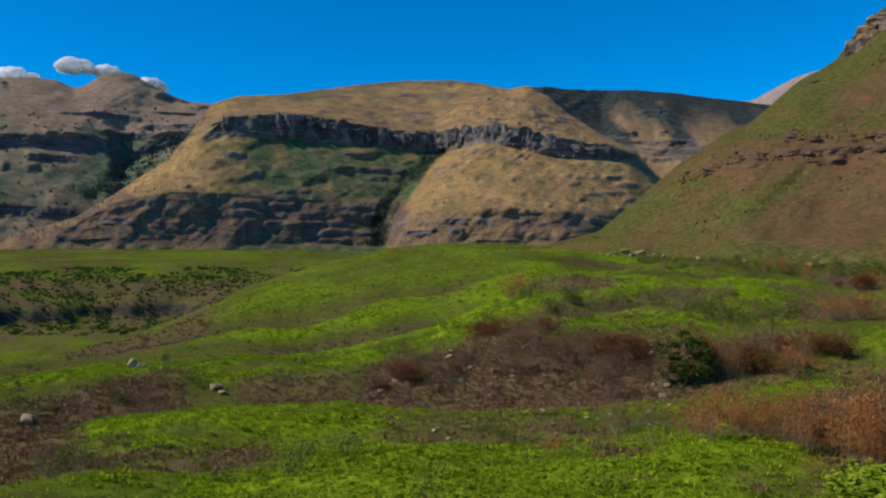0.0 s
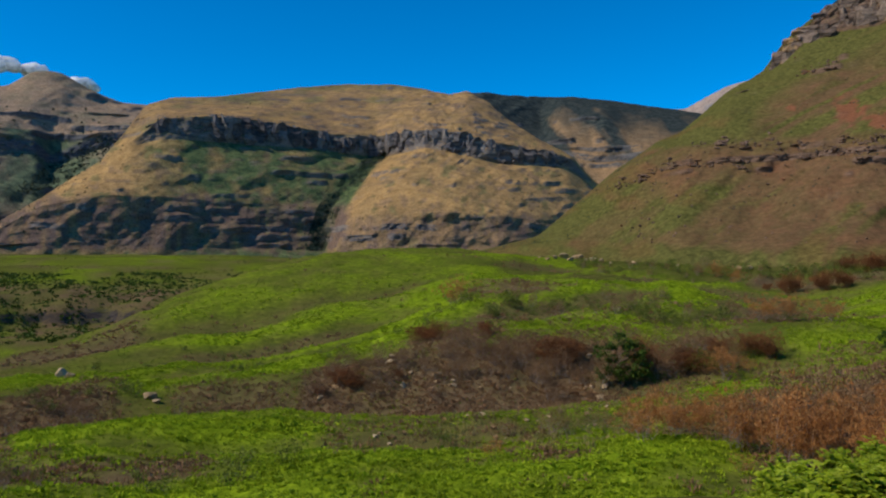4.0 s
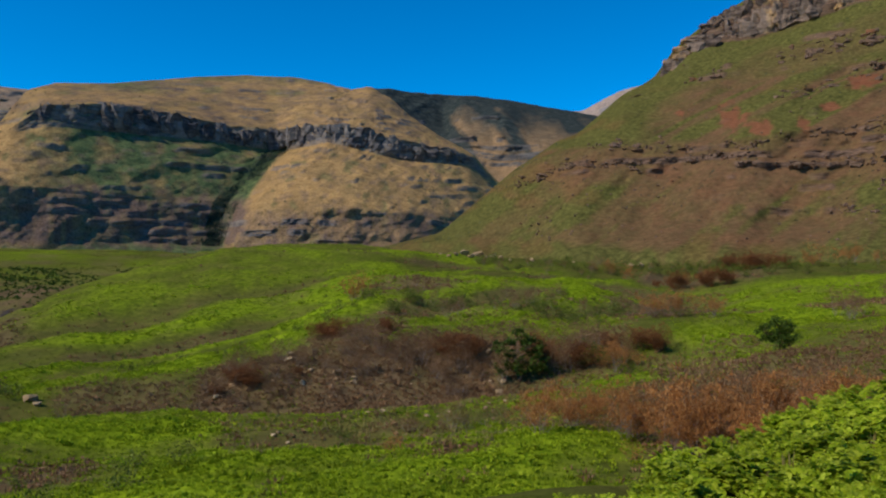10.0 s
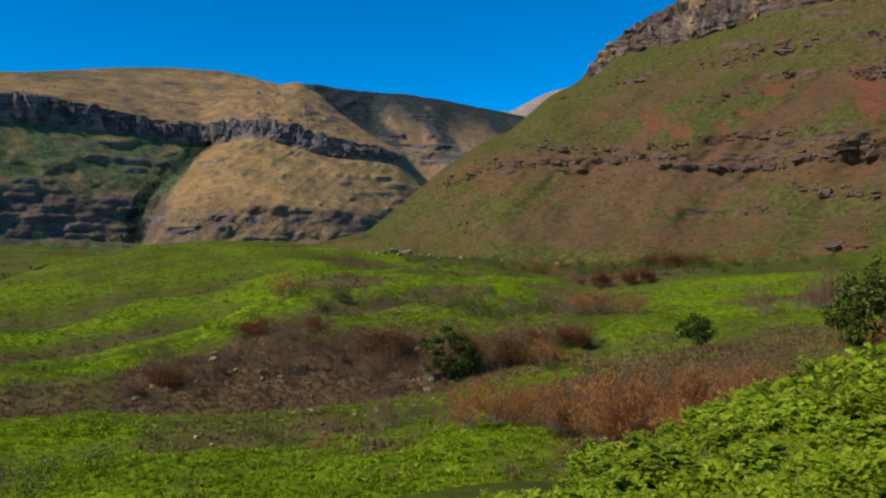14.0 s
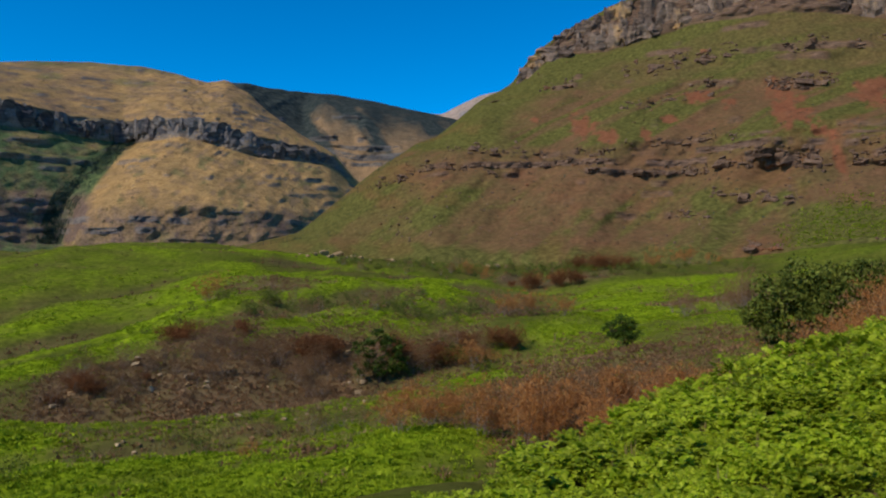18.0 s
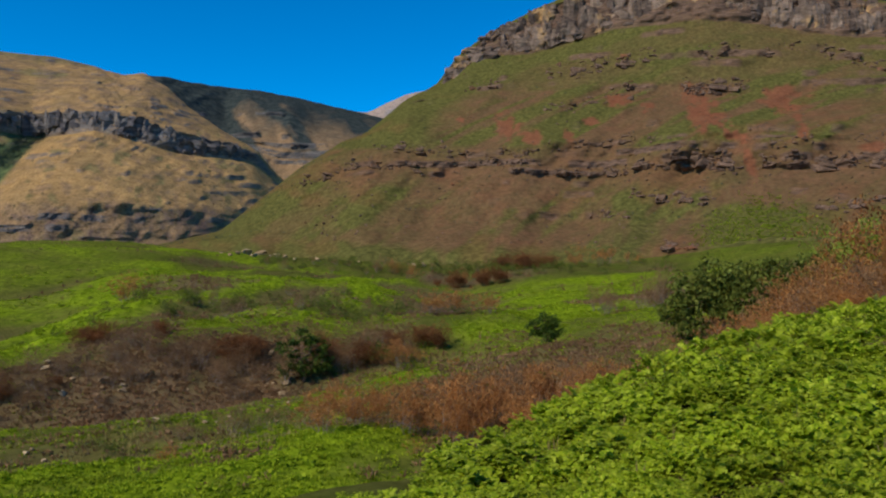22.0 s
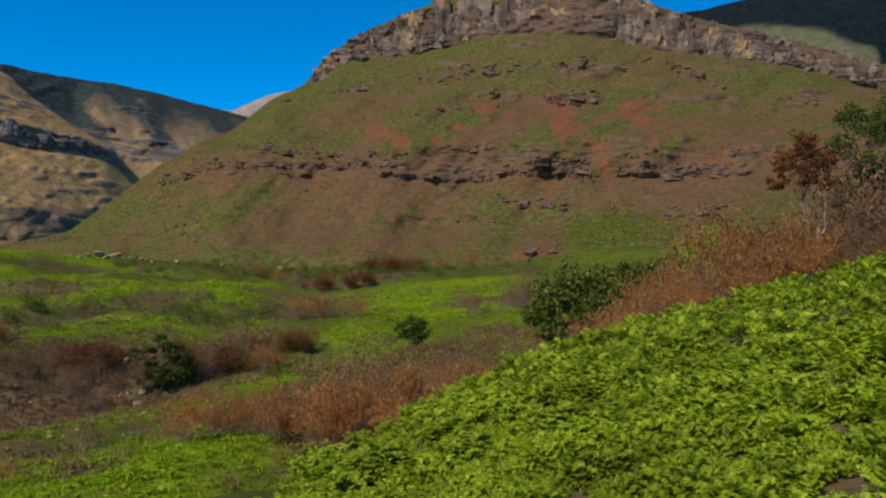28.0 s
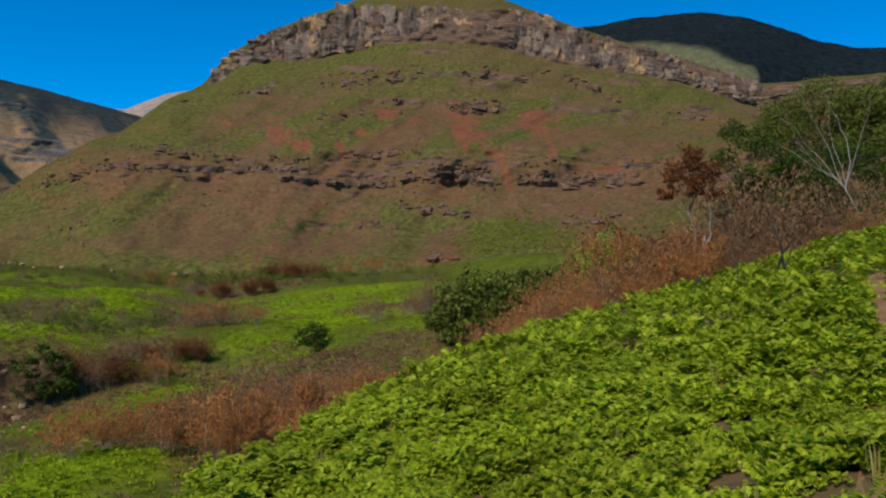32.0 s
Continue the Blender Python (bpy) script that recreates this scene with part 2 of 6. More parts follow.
    # the far side falls away
    for run, drop in back:
        R, Z, B = np.vstack([R, R[-1] + run]), np.vstack([Z, Z[-1] - drop]), np.vstack([B, B[-1]])
        rock, tags = np.vstack([rock, rock[-1] * 0]), np.vstack([tags, tags[-1] * 0])
    # and its foot runs on under the ground
    R, Z, B = np.vstack([R[0] - skirt[0], R]), np.vstack([Z[0] - skirt[1], Z]), np.vstack([B[0], B])
    rock, tags = np.vstack([rock[0], rock]), np.vstack([tags[0], tags])
    me = raw_mesh(name, place(B, R, Z).reshape(-1, 3), grid_faces(*R.shape))
    cover_colors(me, cover(B, R, Z, rock, tags).reshape(-1, 3))
    me.materials.append(mat)
    ob = new(name, me)
    return ob, B, R, Z


def layers(rock, lush, earth):
    return np.stack(np.broadcast_arrays(rock, lush, earth), -1)


# escarpment of dry grass with a dark sandstone cliff
bear = np.arange(-33, 17.4, 0.15)
bear_esc = bear
# the gully between its two faces leans over as it climbs
lean = [bear + k * np.exp(-((bear + 4) / 8) ** 2) for k in (0, 0, 1.0, 4.7, 4.5, 4.5)]
esc = [contour(line, *pts, soften=s) for line, (pts, s) in zip(lean, (
    (((-31.9, 1400, -25.5), (-30.1, 1420, -12.7), (-25.8, 1440, -10.5), (-21.2, 1460, -9.1), (-15.8, 1500, -7.5), (-9.8, 1560, -7.9), (-4.4, 1620, -6), (-3.6, 1420, -5.2), (-1, 1400, -5.2), (4.9, 1400, -5.2), (9.1, 1450, -5.3), (12.3, 1520, -5.5), (17.1, 1700, -6)), 0.4),
    (((-31.9, 1430, -18.8), (-30.1, 1450, 0.9), (-25.8, 1470, 12.7), (-21.2, 1490, 16.4), (-15.8, 1530, 14.1), (-9.8, 1600, 10.5), (-4.4, 1670, 6.2), (-3.6, 1450, 11.8), (-1, 1430, 9.5), (4.9, 1430, 11.6), (9.1, 1480, 17.3), (12.3, 1550, 34.7), (17.1, 1720, 43.7)), 0.4),
    (((-31.9, 1480, -13), (-30.1, 1500, 10.5), (-25.8, 1515, 43.3), (-23.3, 1530, 86.1), (-19.7, 1560, 109.6), (-15.8, 1600, 111.4), (-9.8, 1680, 111.3), (-4, 1760, 98.6), (-2.1, 1520, 77.4), (-0.2, 1480, 75.4), (4.9, 1470, 79), (9.1, 1520, 74.3), (11.5, 1580, 62.9), (13.1, 1650, 60.5), (17.1, 1780, 64.1)), 0.4),
    (((-31.9, 1520, -8.6), (-30.1, 1540, 13.8), (-25.8, 1580, 49.4), (-23.3, 1640, 99), (-19.7, 1770, 188.4), (-17.8, 1795, 234.9), (-15.8, 1820, 256.1), (-11.8, 1870, 262.3), (-7.7, 1930, 264.2), (-3.6, 1990, 262.6), (0, 2050, 259), (1.7, 1930, 255.1), (3.2, 1900, 263.5), (4.9, 1880, 250.5), (6.6, 1880, 235.9), (9.1, 1900, 221.8), (11.5, 1940, 220.5), (13.7, 2000, 221), (15.5, 2060, 177.4), (17.1, 2100, 134.9)), 0.4),
    (((-31.9, 1540, -4.8), (-30.1, 1560, 18), (-25.8, 1600, 54.3), (-23.3, 1660, 104.7), (-19.7, 1790, 195.5), (-17.4, 1815, 257.2), (-16, 1840, 304.4), (-12.7, 1880, 322.5), (-9.4, 1925, 328.3), (-6.1, 1970, 316.9), (-3.6, 2010, 311.2), (-0.6, 2060, 315), (1.5, 1960, 312.6), (3.2, 1925, 312.4), (5.7, 1900, 298.9), (7.8, 1905, 280.2), (9.1, 1920, 273.1), (11.5, 1960, 262.5), (13.9, 2020, 247.7), (15.5, 2090, 191.9), (17.1, 2120, 143.7)), 0.4),
    (((-31.9, 1600, -3), (-30.1, 1620, 21.7), (-25.8, 1660, 60.7), (-23.3, 1740, 114.5), (-19.7, 1850, 207.2), (-18, 2000, 303.6), (-16.8, 2300, 418), (-15.1, 2450, 473.7), (-11.8, 2500, 493.5), (-9.4, 2600, 532.5), (-6.1, 2700, 577.2), (-2.7, 2750, 606.8), (0.7, 2750, 607.4), (3.2, 2650, 568.8), (4.9, 2550, 531.2), (6.2, 2500, 530.7), (7.8, 2420, 476.4), (9.1, 2350, 413.2), (11.5, 2250, 333.9), (13.9, 2200, 276), (15.5, 2200, 208.3), (17.1, 2200, 156.9)), 0.4),
))]


def esc_cover(b, r, z, rock, cliff):
    # the left face turns from the sun; lush green paints its shade
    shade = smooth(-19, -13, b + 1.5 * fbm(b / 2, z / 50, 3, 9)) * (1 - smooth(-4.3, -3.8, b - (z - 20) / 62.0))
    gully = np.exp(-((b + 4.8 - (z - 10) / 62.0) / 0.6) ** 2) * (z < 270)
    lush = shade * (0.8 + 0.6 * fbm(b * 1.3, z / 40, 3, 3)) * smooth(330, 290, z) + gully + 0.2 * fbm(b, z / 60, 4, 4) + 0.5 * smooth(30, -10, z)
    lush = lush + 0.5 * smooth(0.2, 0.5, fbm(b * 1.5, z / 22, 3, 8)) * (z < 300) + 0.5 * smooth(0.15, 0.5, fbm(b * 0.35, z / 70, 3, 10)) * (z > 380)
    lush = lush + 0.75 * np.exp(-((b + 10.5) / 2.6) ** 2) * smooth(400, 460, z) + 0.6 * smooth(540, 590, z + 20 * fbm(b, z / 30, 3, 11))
    # dark earth on the lower strata, with their shadow painted in
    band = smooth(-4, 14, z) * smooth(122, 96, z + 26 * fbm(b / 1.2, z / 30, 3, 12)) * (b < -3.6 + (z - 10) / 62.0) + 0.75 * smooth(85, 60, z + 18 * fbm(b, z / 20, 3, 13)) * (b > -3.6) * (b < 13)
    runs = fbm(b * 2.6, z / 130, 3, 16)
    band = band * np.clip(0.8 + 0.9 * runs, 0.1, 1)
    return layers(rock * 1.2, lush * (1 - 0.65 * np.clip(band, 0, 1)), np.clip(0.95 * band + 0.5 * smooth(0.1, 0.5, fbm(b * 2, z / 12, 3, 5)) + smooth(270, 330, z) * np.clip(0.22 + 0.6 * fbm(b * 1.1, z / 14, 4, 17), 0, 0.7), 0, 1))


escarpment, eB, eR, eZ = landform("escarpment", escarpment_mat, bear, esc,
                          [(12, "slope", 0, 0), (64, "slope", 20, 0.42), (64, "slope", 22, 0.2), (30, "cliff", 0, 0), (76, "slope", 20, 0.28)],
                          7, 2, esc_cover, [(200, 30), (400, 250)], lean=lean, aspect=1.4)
tagged(escarpment, "dry tan grass escarpment with a dark sandstone cliff band", "mountain", kind="structure")

# shaded ridge behind it; the lush layer paints shade over crest and gullies
bear = np.arange(2.5, 27, 0.12)
rdg = [contour(bear, *pts, soften=s) for pts, s in (
    (((2.8, 2500, 204.8), (9.1, 2500, 184.2), (13.1, 2500, 199.6), (17.1, 2450, 209.3), (20.9, 2400, 217), (26.2, 2400, 224.3)), 0.5),
    (((2.8, 2700, 356.6), (9.1, 2750, 339), (11.5, 2720, 352.4), (13.9, 2680, 332.4), (15.7, 2640, 306), (17.9, 2600, 309), (20.9, 2600, 321.3), (26.2, 2600, 311.9)), 0.5),
    (((2.8, 2720, 383.3), (9.1, 2770, 361.7), (11.5, 2740, 378.8), (13.9, 2700, 358.1), (15.7, 2660, 331), (17.9, 2620, 333.5), (20.9, 2620, 345.4), (26.2, 2620, 331.7)), 0.5),
    (((2.8, 3050, 553.6), (7.4, 3050, 560.8), (9.5, 3150, 553.2), (11.9, 3250, 530.9), (13.1, 3050, 539.8), (16.3, 2980, 530.3), (18.2, 2980, 472.5), (20.9, 2950, 439.9), (26.2, 2950, 422.4)), 0.5),
    (((2.8, 3150, 653.1), (4.9, 3200, 666.6), (7.4, 3300, 696.3), (11.5, 3500, 711.9), (14.3, 3600, 724), (17.1, 3750, 730.9), (20.9, 3900, 708), (23.1, 3950, 682), (26.2, 4000, 639)), 0.5),
)]
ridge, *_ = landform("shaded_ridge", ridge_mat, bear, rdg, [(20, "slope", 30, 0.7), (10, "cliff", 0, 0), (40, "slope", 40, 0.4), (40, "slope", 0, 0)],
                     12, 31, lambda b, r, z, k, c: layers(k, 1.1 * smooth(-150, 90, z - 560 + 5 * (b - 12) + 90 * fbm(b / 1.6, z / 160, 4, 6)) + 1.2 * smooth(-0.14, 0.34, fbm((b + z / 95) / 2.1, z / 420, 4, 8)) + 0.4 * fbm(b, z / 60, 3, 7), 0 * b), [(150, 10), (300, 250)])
tagged(ridge, "far mountain ridge with dry grass, shade painted dark on crest and gullies", "mountain", kind="structure")

# pale ridge in the gap
bear = np.arange(19, 33, 0.15)
crest = contour(bear, (20.1, 4200, 754.6), (22, 4200, 756.8), (23.4, 4200, 811.5), (24.8, 4200, 858.9), (26.9, 4200, 894), (29.8, 4200, 891))
low = [crest[0] - 500, crest[1] - 260]
pale, *_ = landform("pale_ridge", pale_mat, bear, [low, crest], [(40, "slope", 60, 0.4)], 12, 41,
                    lambda b, r, z, k, c: layers(k, 0 * b, 0.3 + 0 * b), [(200, 100)])
tagged(pale, "pale hazy mountain slope far behind the hill", "mountain", kind="structure")

# layered massif with a domed peak
bear = np.arange(-36, -11, 0.14)
mas = [contour(bear, *pts, soften=s) for pts, s in (
    (((-34.9, 2300, -12.5), (-30.1, 2300, -5.9), (-23.3, 2350, 1.6), (-15.8, 2400, 18.8), (-11, 2500, 38.1)), 0.4),
    (((-34.9, 2450, 72.7), (-30.1, 2450, 87.7), (-27.1, 2480, 86.4), (-24.4, 2520, 81.4), (-19.7, 2600, 110.3), (-11, 2700, 139)), 0.4),
    (((-34.9, 2470, 113.8), (-30.1, 2470, 124.7), (-27.1, 2500, 123.3), (-24.4, 2540, 111.1), (-19.7, 2620, 147.6), (-11, 2720, 179.5)), 0.4),
    (((-34.9, 2850, 298.8), (-30.1, 2850, 326.1), (-28.1, 2860, 333.5), (-25.4, 2900, 346.3), (-23.7, 2950, 345.2), (-22.8, 3010, 309.5), (-19.7, 3000, 377.7), (-15.8, 3000, 428.6), (-11, 3000, 459)), 0.4),
    (((-34.9, 2870, 349.6), (-30.1, 2870, 376.1), (-28.1, 2880, 379), (-25.4, 2920, 391.5), (-23.7, 2970, 391.8), (-22.8, 3030, 352.9), (-19.7, 3020, 432.8), (-15.8, 3020, 485.1), (-11, 3020, 505.8)), 0.4),
    (((-34.9, 3100, 452.7), (-30.1, 3100, 485.5), (-27.8, 3120, 495.4), (-25.1, 3150, 516.3), (-21.5, 3200, 530), (-18.5, 3200, 529), (-15.8, 3200, 536.7), (-11, 3200, 547.6)), 0.4),
    (((-34.9, 3500, 596), (-31.9, 3500, 656), (-30.1, 3500, 678), (-28.1, 3500, 695.4), (-26.8, 3500, 687.7), (-25.9, 3500, 663.1), (-25.3, 3500, 671.1), (-24.6, 3500, 703.1), (-23.9, 3500, 735.4), (-22.8, 3500, 748.5), (-22, 3500, 740.6), (-21.1, 3500, 706.9), (-19.7, 3500, 664.7), (-18.4, 3500, 643), (-17, 3500, 637.9), (-15.1, 3500, 626.7), (-11, 3500, 611.6)), 0.4),
)]


def mas_cover(b, r, z, rock, cliff):
    gully = np.exp(-((b + 21.5 - (z - 150) / 90.0 * -0.6) / 2.2) ** 2) * (z > 120) * (z < 430)
    return layers(rock, gully * 1.1 + 0.55 * smooth(470, 200, z) + 0.6 * fbm(b, z / 40, 4, 7), 0 * b)


massif, mB, mR, mZ = landform("mountain_massif", massif_mat, bear, mas,
                      [(24, "slope", 40, 0.2), (10, "cliff", 0, 0), (44, "slope", 45, 0.35), (14, "cliff", 0, 0), (24, "slope", 40, 0.5), (44, "slope", 60, 0.2)],
                      10, 51, mas_cover, [(200, 60), (400, 300)])
tagged(massif, "distant layered brown mountain with a domed peak", "mountain", kind="structure")

# forested mountain; its unlit part is painted near-black above the lit grassy spur
bear = np.arange(48, 82, 0.15)
drk = [contour(bear, *pts, soften=s) for pts, s in (
    (((49.7, 1500, 232.7), (61.9, 1400, 213.8), (69.3, 1350, 199.7), (74.9, 1300, 185.3), (80.4, 1300, 176.9)), 1.0),
    (((49.6, 1900, 463.9), (57.8, 1850, 513.9), (61, 1800, 507.6), (64.1, 1720, 456.7), (67.1, 1680, 401.9), (70, 1800, 386.6), (74.9, 1900, 368.8), (80.4, 1900, 350.7)), 1.0),
    (((49.5, 2400, 711), (53.7, 2400, 743.6), (56.2, 2400, 746.9), (58.2, 2400, 761.9), (61, 2400, 770), (63.3, 2400, 769), (66, 2400, 745.1), (68.5, 2400, 704), (70.6, 2400, 655.1), (72.7, 2400, 626.2), (74.9, 2400, 611.7), (80.4, 2400, 566.9)), 1.0),
)]
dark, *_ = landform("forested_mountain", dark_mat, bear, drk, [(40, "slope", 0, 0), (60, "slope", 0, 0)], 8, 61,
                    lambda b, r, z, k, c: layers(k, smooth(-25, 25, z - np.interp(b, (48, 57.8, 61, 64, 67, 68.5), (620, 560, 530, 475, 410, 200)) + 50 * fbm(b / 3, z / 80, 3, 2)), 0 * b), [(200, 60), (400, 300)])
tagged(dark, "forested mountain, shade painted into its dark cover, with a grassy spur", "mountain", kind="structure")

# burnt hill with a sandstone crown
hill_bear = np.arange(6.7, 88, 0.19)
hil = [contour(hill_bear, *pts, soften=s) for pts, s in (
    (((6.6, 560, -4.5), (9.1, 480, -1.8), (11.5, 420, -1.5), (13.9, 390, -3.1), (17.1, 375, -3.7), (21.8, 345, -1.7), (29.9, 335, -0.9), (38.3, 330, -0.9), (46.7, 320, 2.9), (50.7, 320, 6.2), (56.6, 320, 7), (62.1, 330, 9.7), (67.4, 350, 12.6)), 1.2),
    (((6.6, 600, -2.2), (9.1, 520, 3.4), (11.5, 450, 5.5), (13.9, 430, 7.7), (17.1, 415, 8.5), (21.7, 390, 13.4), (29.8, 380, 14.3), (38.3, 375, 13.7), (46.7, 365, 15.9), (50.7, 365, 19.5), (56.6, 370, 23.7), (62, 380, 26.5), (67.4, 400, 29.8)), 1.2),
    (((6.6, 630, -1.4), (9.1, 545, 4.4), (11.5, 490, 7.4), (13.9, 475, 23.5), (17.1, 460, 40), (21.7, 430, 41.6), (25.7, 425, 41.4), (29.8, 420, 40.4), (34, 415, 40.7), (38.2, 412, 40.3), (42.4, 408, 41.5), (46.6, 405, 42.2), (50.7, 405, 42.9), (54.6, 410, 41.4), (58.4, 415, 42.2), (62, 425, 45.4), (67.4, 440, 47)), 1.0),
    (((6.6, 640, -0.9), (9.1, 555, 4.9), (11.5, 500, 8.3), (13.9, 485, 25.4), (17.1, 480, 47.8), (19, 470, 56.8), (21.6, 445, 57), (25.6, 440, 58.8), (29.7, 432, 58), (33.9, 428, 60.3), (38.2, 424, 61.6), (42.4, 420, 63.8), (46.6, 416, 62.5), (50.7, 416, 60.9), (54.6, 422, 59.3), (58.4, 428, 60.4), (62, 438, 61.6), (67.4, 455, 63.2)), 1.0),
    (((6.6, 660, -0.5), (9.1, 575, 5.5), (11.5, 520, 9.4), (13.9, 510, 27.4), (17.1, 510, 52.2), (20.1, 520, 70.7), (21.6, 525, 76.2), (23.2, 530, 88.8), (24.8, 540, 104.2), (27.2, 540, 108.2), (29.7, 535, 109.5), (33.9, 528, 112.3), (38.1, 522, 109.1), (42.3, 515, 104.1), (46.5, 508, 100.1), (50.6, 508, 98.6), (54.6, 515, 96.8), (58.4, 522, 92.9), (62, 532, 91.7), (67.4, 550, 92.3)), 0.8),
    (((6.6, 700, -0), (9.1, 615, 6.3), (11.5, 560, 10.9), (13.9, 550, 30.4), (17.1, 550, 57.1), (20.1, 560, 76.9), (21.6, 570, 83.6), (23.2, 580, 98), (24.8, 590, 114.7), (27.2, 600, 130.3), (28.6, 606, 142.2), (29.6, 608, 151.3), (31.7, 608, 155.9), (34, 606, 157.2), (36.4, 604, 164.9), (40.2, 600, 172.8), (44.4, 596, 173.1), (46.5, 594, 172.8), (49.7, 596, 168.7), (52.6, 602, 161.9), (55.3, 610, 156.2), (58.3, 622, 154.3), (62, 640, 149.3), (65.4, 660, 138.5), (67.3, 680, 133.9)), 0.6),
    (((6.6, 705, 0.5), (9.1, 620, 6.8), (11.5, 565, 11.9), (13.9, 555, 31.4), (17.1, 555, 58.4), (20.1, 565, 78.4), (21.6, 575, 85.1), (23.2, 585, 99.7), (24.8, 595, 116.5), (27.2, 605, 132.3), (28.3, 612, 151.5), (29.6, 616, 163.2), (31.3, 620, 178), (33.8, 622, 190.7), (36.3, 622, 203.6), (38.4, 620, 207), (44.3, 616, 208), (46.4, 614, 204.8), (49.7, 616, 204.8), (51.7, 618, 203.2), (53.7, 622, 195.9), (56.4, 632, 186.8), (59, 642, 181.7), (61.9, 656, 173.5), (65.4, 676, 161.9), (67.3, 690, 154.5)), 0.6),
    (((6.6, 760, 1.1), (9.1, 670, 7.8), (11.5, 615, 13.8), (13.9, 605, 35.1), (17.1, 605, 64.5), (20.1, 615, 86.2), (21.6, 625, 93.4), (23.2, 635, 109.1), (24.8, 645, 127.3), (27.2, 660, 145.3), (28.4, 680, 170.4), (29.6, 700, 188.6), (31.7, 730, 213.6), (33.8, 750, 233.3), (36.7, 780, 260), (40.1, 800, 287.4), (44.3, 800, 294.9), (48.1, 790, 281.1), (50.9, 780, 261.7), (52.5, 770, 250.3), (56.4, 760, 226.8), (59, 755, 214.8), (61.9, 760, 202), (65.4, 780, 187.8), (67.3, 800, 180.2)), 0.6),
)]


# red earth scars: bearing, climb (height over distance), half width in degrees, half height
SCARS = ((32.6, 0.165, 1.1, 0.018), (34.2, 0.151, 1.0, 0.010), (46.5, 0.178, 1.2, 0.030), (45.4, 0.203, 0.7, 0.012), (51.7, 0.187, 1.6, 0.016), (52.7, 0.154, 0.45, 0.020), (49.5, 0.118, 0.32, 0.034), (40.7, 0.195, 1.1, 0.008), (38.6, 0.169, 0.6, 0.008),
         (37.0, 0.149, 0.4, 0.010), (57.6, 0.125, 1.2, 0.006), (28.9, 0.176, 0.7, 0.008), (42.5, 0.185, 0.6, 0.008), (48.2, 0.155, 0.6, 0.014))


def hill_cover(b, r, z, rock, cliff):
    arc, climb = np.radians(b) * 480, z / r
    broad, tuft = fbm(arc / 60, z / 25, 4, 14), fbm(arc / 9, z / 6, 4, 18)
    down = fbm((arc - 1.5 * z) / 19, (z + 0.5 * arc) / 110, 4, 19) + 0.3 * fbm((arc - 1.3 * z) / 5, z / 30, 3, 20)
    up = climb + 0.014 * broad + 0.008 * tuft
    lush = 0.12 + 0.5 * smooth(-0.05, 0.5, down + 0.5 * broad) + smooth(0.10, 0.07, climb) * (0.08 + 0.55 * smooth(0.0, 0.45, 0.8 * down + 0.7 * tuft))
    lush = lush + 0.75 * smooth(0.205, 0.222, up) * (0.75 + 0.5 * broad)
    lush = lush + 0.9 * smooth(0.128, 0.138, climb) * smooth(2.0, -2.0, b - 27 - (climb - 0.15) * 60 + 3 * broad)
    lush = lush + 1.0 * smooth(0.08, 0.34, down) * smooth(0.132, 0.15, up) * smooth(0.222, 0.20, up)
    lush = lush + 0.6 * smooth(30, 14, b) + 0.5 * smooth(54, 60, b) * smooth(0.15, 0.18, up)
    stripe = np.exp(-((climb - 0.108 - 0.010 * broad) / 0.026) ** 2) * smooth(18, 22, b) + 0.45 * smooth(0.06, 0.03, climb) * smooth(0.004, 0.016, climb)
    lush = lush * (1 - 0.62 * np.clip(stripe, 0, 1)) * (1 - 0.7 * smooth(0, 1, rock * 1.5))
    lush = lush + 0.9 * smooth(0.012, -0.004, up) + 1.2 * np.exp(-((b - 50.0) / 3.6) ** 4) * smooth(0.060, 0.045, up)
    earth = 0.0
    for sb, sc, wide, tall in SCARS:
        earth = np.maximum(earth, np.exp(-((b - sb + 14 * (climb - sc)) / wide) ** 2 - ((climb - sc) / tall) ** 2))
    earth = 0.85 * smooth(0.25, 0.75, earth * (0.95 + 1.3 * tuft + 1.2 * fbm(arc / 3, z / 4, 3, 16))) + 0.22 * smooth(0.1, 0.5, fbm(arc / 26, z / 14, 4, 17)) * smooth(0.21, 0.19, climb)
    return layers(rock * 1.25, np.clip(lush * (1 - 0.95 * np.clip(earth, 0, 1)), 0, 1), earth)


hill, hB, hR, hZ = landform("hill", hill_mat, hill_bear, hil,
                            [(24, "slope", 0, 0), (60, "slope", 6, 0.10), (54, "slope", 6, 0.50), (60, "slope", 9, 0.06), (48, "slope", 9, 0.22), (40, "cliff", 0, 0), (22, "slope", 0, 0)],
                            3.4, 71, hill_cover, [(60, 30), (150, 120)], ribs=9.0, onset=19)
tagged(hill, "burnt brown and green hill with rock ledges and a sandstone crown", "hill", kind="structure")

# ---- ground ----
AT = (-180, -100, -60, -30, -20, -10, 0, 10, 20, 30, 40, 50, 62, 77, 100, 180)
RINGS = []


def ring(dist, *heights):
    RINGS.append((dist, np.interp(np.arange(-180, 180.5, 0.5), AT, heights)))


ring(0, *[-3.6] * 16)
ring(20, 0, -8, -9, -9, -9, -9, -9, -9, -8.5, -7, -6, -5.5, -5, -4.5, -3, 0)
ring(40, 2, -12, -15, -15.5, -15.5, -15.5, -15.5, -15.5, -14.5, -12.5, -10, -8, -4, -2, 0, 2)
ring(60, 4, -16, -20, -19.5, -19, -19, -19.5, -19.5, -18.5, -15, -10.5, -7.5, -4, -1, 3, 4)
